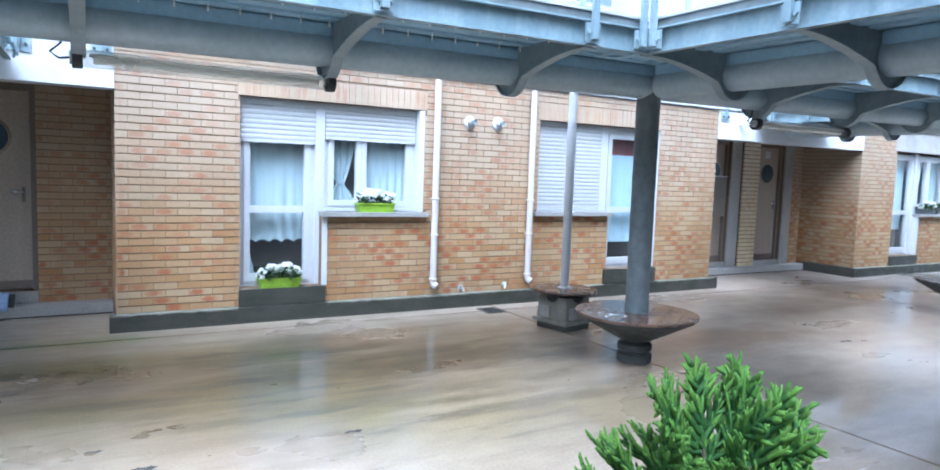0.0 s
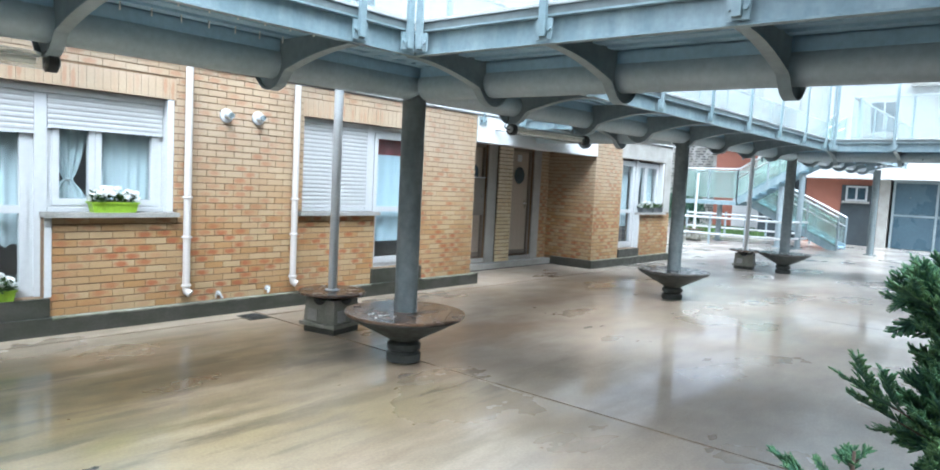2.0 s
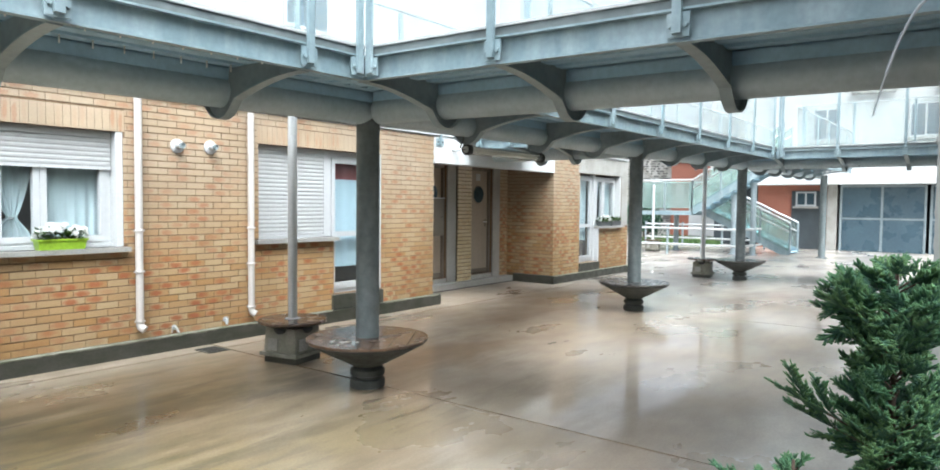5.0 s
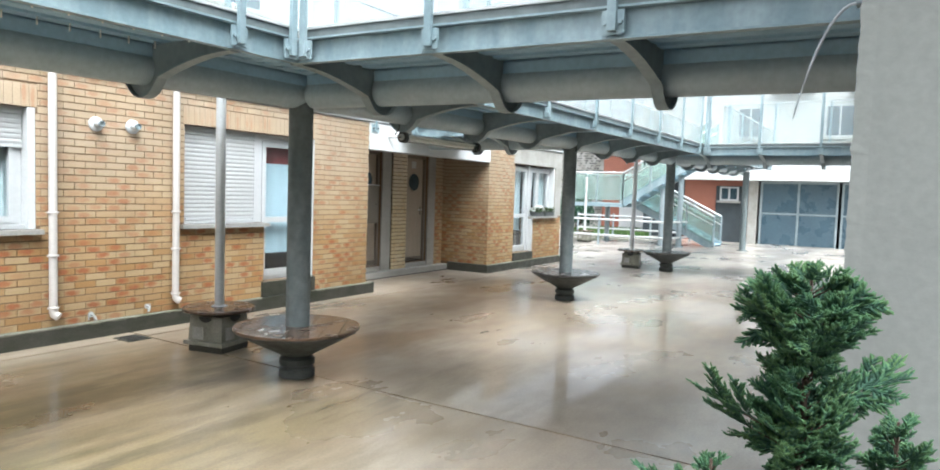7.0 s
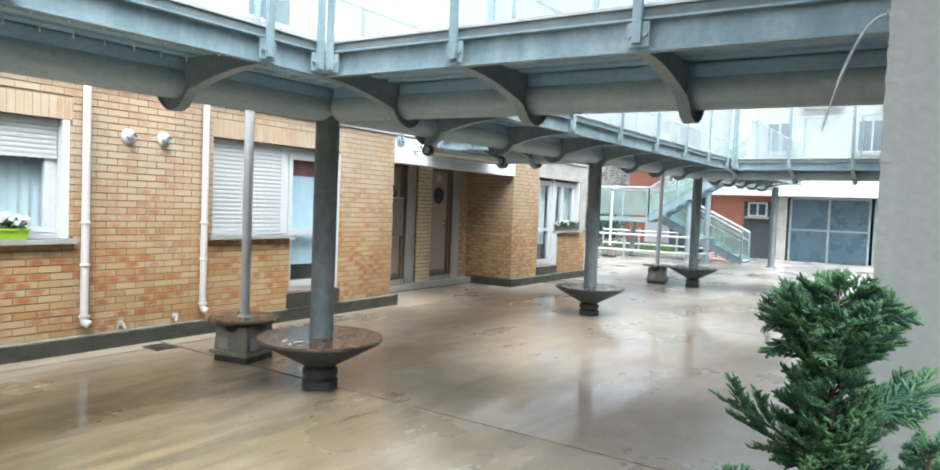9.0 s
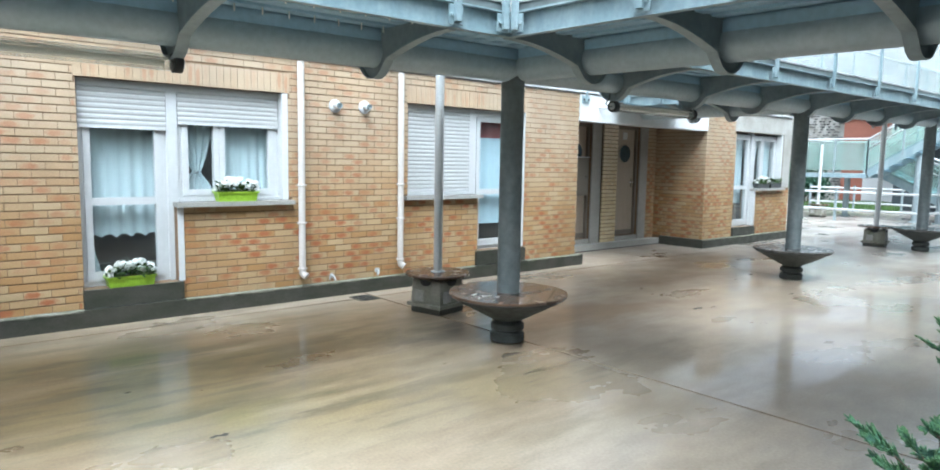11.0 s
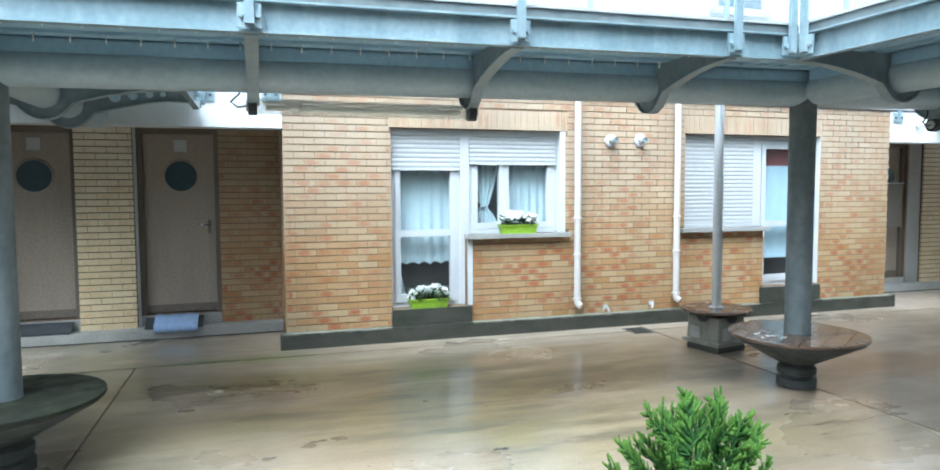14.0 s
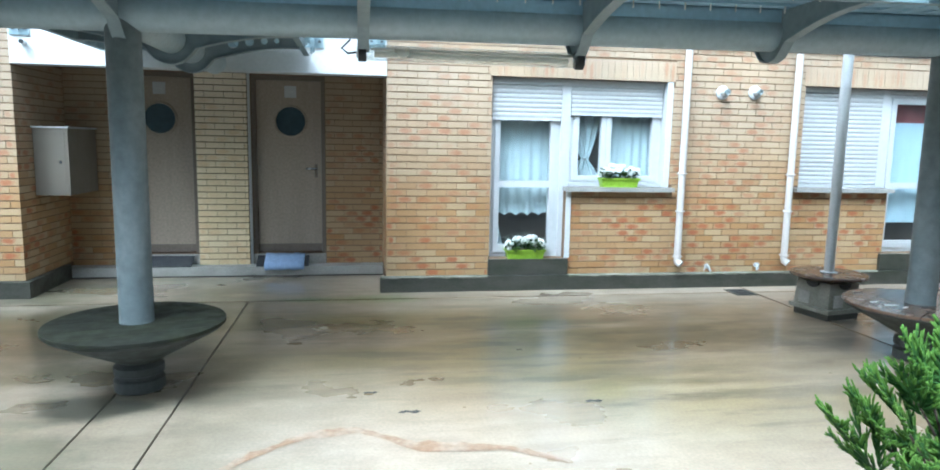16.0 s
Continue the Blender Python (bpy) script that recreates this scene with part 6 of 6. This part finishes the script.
# garage fronts of panels in frames
for j in range(3):
    y1 = 4.70 - j * 2.75
    g = new("garage_front")
    g.parent = wh
    tagged(g, "blue-grey glazed garage front in a metal frame")
    bm = bmesh.new()
    for a, b, c, d in ((y1 - 2.65, y1 - 2.58, 0, 2.4), (y1 - 0.07, y1, 0, 2.4), (y1 - 2.58, y1 - 0.07, 2.32, 2.4), (y1 - 2.58, y1 - 0.07, 1.15, 1.22), (y1 - 1.36, y1 - 1.29, 0, 1.15), (y1 - 1.36, y1 - 1.29, 1.22, 2.32)):
        box(bm, 28.05, 28.12, a, b, c, d)
    part("frame", bm, M_STEEL, g)
    for a, b in ((y1 - 2.57, y1 - 1.37), (y1 - 1.28, y1 - 0.08)):
        for c, d in ((0.01, 1.14), (1.23, 2.31)):
            bm = bmesh.new()
            box(bm, 28.07, 28.10, a, b, c, d)
            part("panel", bm, M_GARAGE, g)

# pale upper storey set back behind the brick building
up = thing("upper_house", "pale white upper storey set back behind the brick building", "house")
bm = bmesh.new()
box(bm, -12.0, 12.6, 12.0, 15, 0.0, 6.9)
part("wall", bm, M_FARWALL, up)
for xx in (9.5,):
    w = new("window")
    w.parent = up
    bm = bmesh.new()
    z0 = 5.2
    box(bm, xx - 0.6, xx - 0.53, 11.95, 11.998, z0, z0 + 1.4)
    box(bm, xx + 0.53, xx + 0.6, 11.95, 11.998, z0, z0 + 1.4)
    box(bm, xx - 0.53, xx + 0.53, 11.95, 11.998, z0, z0 + 0.07)
    box(bm, xx - 0.53, xx + 0.53, 11.95, 11.998, z0 + 1.33, z0 + 1.4)
    part("frame", bm, M_PVC, w)
    bm = bmesh.new()
    box(bm, xx - 0.53, xx + 0.53, 11.965, 11.975, z0 + 0.07, z0 + 1.33)
    part("pane", bm, M_GARAGE, w)
    bm = bmesh.new()
    box(bm, xx - 0.7, xx + 0.7, 11.88, 11.998, z0 - 0.09, z0 - 0.01)
    part("sill", bm, M_CONC, w)

# orange clad house with patterned screen behind the stair
oh = thing("orange_house", "low orange red clad house behind the stair", "house")
bm = bmesh.new()
box(bm, 33, 40, 9.7, 12.95, 0, 3.75)
part("wall", bm, M_ORANGE, oh)
bm = bmesh.new()
box(bm, 32.9, 40, 9.7, 13.0, 3.751, 4.0)
part("roof", bm, M_WHITE, oh)
bm = bmesh.new()
box(bm, 32.9, 32.999, 9.9, 12.0, 0.0, 2.6)
part("front_wall", bm, M_WHITE, oh)
sc = thing("patterned_screen", "grey patterned screen wall of small upright slots", "screen")
bm = bmesh.new()
box(bm, 33.2, 33.3, 13.0, 16.0, 0, 4.6)
part("backing", bm, M_CONC, sc)
rnd = random.Random(8)
bm = bmesh.new()
for i in range(22):
    for j in range(34):
        y0 = 13.02 + i * 0.135 + (j % 2) * 0.06
        z0 = 0.3 + j * 0.125
        if rnd.random() < 0.55:
            box(bm, 33.15, 33.199, y0, y0 + 0.10, z0 + rnd.uniform(0, 0.03), z0 + 0.05)
stf = part("screen_bricks", bm, M_RUBBER, sc)
tagged(stf, kind="stuff")
far_wall = thing("far_house", "pale far house closing the view beyond the stair", "house")
bm = bmesh.new()
box(bm, 45, 55, 9, 40, 0, 7)
part("wall", bm, M_FARWALL, far_wall)
gr = thing("grass_patch", "small green lawn patch behind the stair", "grass", kind="stuff")
bm = bmesh.new()
rnd = random.Random(2)
for _ in range(5000):
    gx, gy = rnd.uniform(27.5, 31.5), rnd.uniform(9.2, 12.5)
    h = rnd.uniform(0.1, 0.28)
    a = rnd.random() * 6.28
    dx, dy = 0.03 * math.cos(a), 0.03 * math.sin(a)
    bm.faces.new([bm.verts.new(p) for p in ((gx - dx, gy - dy, 0), (gx + dx, gy + dy, 0), (gx + dy, gy + dx, h))])
part("blades", bm, M_GRASS, gr)


def shrub(x, y, r, h, seed):
    s = thing("shrub", "rounded dark green shrub beyond the stair", "shrub", (x, y, 0))
    rnd = random.Random(seed)
    st, cr = bmesh.new(), bmesh.new()
    for k in range(14):
        a = rnd.random() * 6.28
        e = Vector((math.cos(a) * r * 0.7, math.sin(a) * r * 0.7, h * rnd.uniform(0.5, 0.9)))
        rod(st, (0, 0, 0), e, 0.02, 5, 0.006)
        for _ in range(110):
            o = e + Vector((rnd.gauss(0, r * 0.28), rnd.gauss(0, r * 0.28), rnd.gauss(0, h * 0.16)))
            d = Vector((rnd.gauss(0, 1), rnd.gauss(0, 1), rnd.gauss(0.3, 0.7))).normalized()
            leaf_blade(cr, o, d, Vector((0.1, 0.2, 1)), 0.13, 0.08)
    part("stems", st, M_BARK, s)
    part("crown", cr, M_CONIF2, s)


shrub(31.5, 14.0, 0.9, 1.5, 1)
shrub(29.5, 12.9, 0.7, 1.1, 2)

# tube lamp on the far pole
tube_lamp(14.6, 15.9, 5.42, 2.67)

# ---------------------------------------------------------------- bricks, last
BL, BH, JT = 0.207, 0.0698, 0.0105
_brick_data = {}


def brick_data(w, h, material):
    key = (round(w, 3), round(h, 3), material.name)
    if key not in _brick_data:
        bm = bmesh.new()
        b = 0.0015
        lay_uv = bm.loops.layers.uv.new("UVMap")
        o = [bm.verts.new(p) for p in ((0, b, 0), (w, b, 0), (w, b, h), (0, b, h), (b, 0, b), (w - b, 0, b), (w - b, 0, h - b), (b, 0, h - b), (0, 0.03, 0), (w, 0.03, 0), (w, 0.03, h), (0, 0.03, h))]
        fs = [bm.faces.new(o[4:8])]
        for k in range(4):
            k2 = (k + 1) % 4
            fs += [bm.faces.new((o[k], o[k2], o[4 + k2], o[4 + k])), bm.faces.new((o[8 + k], o[8 + k2], o[k2], o[k]))]
        for f in fs:
            for lp in f.loops:
                lp[lay_uv].uv = (lp.vert.co.x / w, lp.vert.co.z / h)
        me = bpy.data.meshes.new("brick")
        bm.to_mesh(me)
        bm.free()
        me.materials.append(material)
        _brick_data[key] = me
    return _brick_data[key]


def lay(u0, u1, z0, z1, holes, soldiers=(), phase=0.0):
    """All bricks of a panel as (u, z, width, height): running bond, cut at holes, soldiers on end over openings."""
    out = []
    n = round((z1 - z0) / BH)
    for j in range(n):
        za, zb = z0 + j * BH, z0 + (j + 1) * BH - JT
        zc = (za + zb) / 2
        blocks = [(h[0], h[1]) for h in (*holes, *soldiers) if h[2] - 0.02 < zc < h[3] + 0.005]
        spans, cur = [], u0
        for a, b in sorted(blocks):
            if a > cur:
                spans.append((cur, min(a, u1)))
            cur = max(cur, b)
        if cur < u1:
            spans.append((cur, u1))
        start = u0 - BL + (BL / 2 if j % 2 else 0) + phase
        for a, b in spans:
            k = math.floor((a - start) / BL)
            while True:
                p = max(a, start + k * BL)
                q = min(b, start + (k + 1) * BL - 0.0045)
                if p >= b - 0.004:
                    break
                if q - p > 0.02:
                    out.append((p, za, q - p, zb - za))
                k += 1
    for a, b, c, d in soldiers:
        n = max(1, round((b - a) / BH))
        w = (b - a) / n
        for i in range(n):
            out.append((a + i * w, c, w - 0.0025, d - c - JT))
    return out


def brickwork(parent, m, bricks, single, joined, near=None):
    """Bricks on a wall: those for which near(u, z) holds become parts of their own, the rest one joined part."""
    rnd = random.Random(len(bricks))
    bm_v, bm_f = [], []
    count = 0
    for u, z, w, h in bricks:
        off = rnd.uniform(-0.0015, 0.0015)
        if near and count < 300 and near(u + w / 2, z):
            ob = new("brick", brick_data(w, h, single))
            ob.parent = parent
            ob.matrix_basis = m @ Matrix.Translation((u, off, z))
            count += 1
        else:
            i = len(bm_v)
            b = 0.0015
            for p in ((u, off + b, z), (u + w, off + b, z), (u + w, off + b, z + h), (u, off + b, z + h),
                      (u + b, off, z + b), (u + w - b, off, z + b), (u + w - b, off, z + h - b), (u + b, off, z + h - b),
                      (u, 0.02, z), (u + w, 0.02, z), (u + w, 0.02, z + h), (u, 0.02, z + h)):
                bm_v.append(m @ Vector(p))
            bm_f += [(i + 4, i + 5, i + 6, i + 7)]
            for k in range(4):
                k2 = (k + 1) % 4
                bm_f += [(i + k, i + k2, i + 4 + k2, i + 4 + k), (i + 8 + k, i + 8 + k2, i + k2, i + k)]
    if bm_v:
        me = bpy.data.meshes.new("brickwork")
        me.from_pydata([tuple(v) for v in bm_v], [], bm_f)
        corner = [(0, 0), (1, 0), (1, 1), (0, 1)]
        me.uv_layers.new(name="UVMap").data.foreach_set("uv", [c for lp in me.loops for c in corner[lp.vertex_index % 4]])
        me.materials.append(joined)
        ob = new("brickwork", me)
        ob.parent = parent
        tagged(ob, kind="stuff")


FRONT = pose(0, Y, 0)
S1 = [(1.36, 3.38, 2.24, 2.46)]
S2 = [(4.90, 6.95, 2.25, 2.47)]
bm = bmesh.new()
box(bm, 12.72, 15.14, Y + 0.001, Y + 0.0065, 2.245, TOP)
box(bm, 14.805, 15.14, Y + 0.001, Y + 0.0065, 1.112, 2.2445)
solid("lintel_east", bm, M_CONC, "grey concrete lintel band and pier round the window", "beam", "structure")
sill_gap = [(1.37, 2.24, 0.17, 0.34), (2.19, 3.40, 1.065, 1.11), (4.86, 6.10, 1.075, 1.12), (6.03, 6.95, 0.17, 0.36)]
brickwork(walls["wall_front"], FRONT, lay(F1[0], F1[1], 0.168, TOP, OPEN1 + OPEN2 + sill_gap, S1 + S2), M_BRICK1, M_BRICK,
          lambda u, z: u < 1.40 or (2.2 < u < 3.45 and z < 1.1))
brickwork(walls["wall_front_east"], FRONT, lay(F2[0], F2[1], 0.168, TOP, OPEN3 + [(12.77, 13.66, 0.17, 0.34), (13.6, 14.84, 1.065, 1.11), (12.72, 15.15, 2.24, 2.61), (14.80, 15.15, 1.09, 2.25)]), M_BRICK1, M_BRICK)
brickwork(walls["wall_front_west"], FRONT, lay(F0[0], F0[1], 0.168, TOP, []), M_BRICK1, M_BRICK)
BACKM = pose(0, BACK, 0)
brickwork(walls["wall_recess_west"], BACKM, lay(-0.355, 0.30, 0.118, 2.28, []) + lay(-3.12, -2.665, 0.118, 2.28, []), M_BRICK1, M_BRICK, lambda u, z: True)
brickwork(walls["wall_recess_east"], BACKM, lay(8.07, 9.0, 0.118, 2.28, []) + lay(11.405, 11.70, 0.118, 2.28, []), M_BRICK1, M_BRICK, lambda u, z: True)
brickwork(walls["wall_return_west"], pose(-3.12, Y, 0, 0, 0, 90), lay(0.0, BACK - Y, 0.168, 2.28, []), M_BRICK1, M_BRICK, lambda u, z: True)
brickwork(walls["wall_return_east"], pose(11.70, BACK, 0, 0, 0, -90), lay(0.0, BACK - Y, 0.168, 2.28, []), M_BRICK1, M_BRICK, lambda u, z: True)
brickwork(walls["wall_return_mid"], pose(0.30, BACK, 0, 0, 0, -90), lay(0.0, BACK - Y, 0.168, 2.28, []), M_BRICK1, M_BRICK, lambda u, z: True)
# paler brick piers between the pairs of doors
for nm, x0, x1 in (("west", -1.765, -1.215), ("east", 9.99, 10.40)):
    bm = bmesh.new()
    box(bm, x0 + 0.003, x1 - 0.003, BACK - 0.055, BACK + 0.005, 0.118, 2.279)
    pier = solid("pier_" + nm, bm, M_PIERMORTAR, "pale yellow brick pier between the two doors", "pier", "structure")
    brickwork(pier, pose(0, BACK - 0.063, 0), lay(x0, x1, 0.118, 2.28, []), M_PIERBRICK1, M_PIERBRICK, lambda u, z: True)
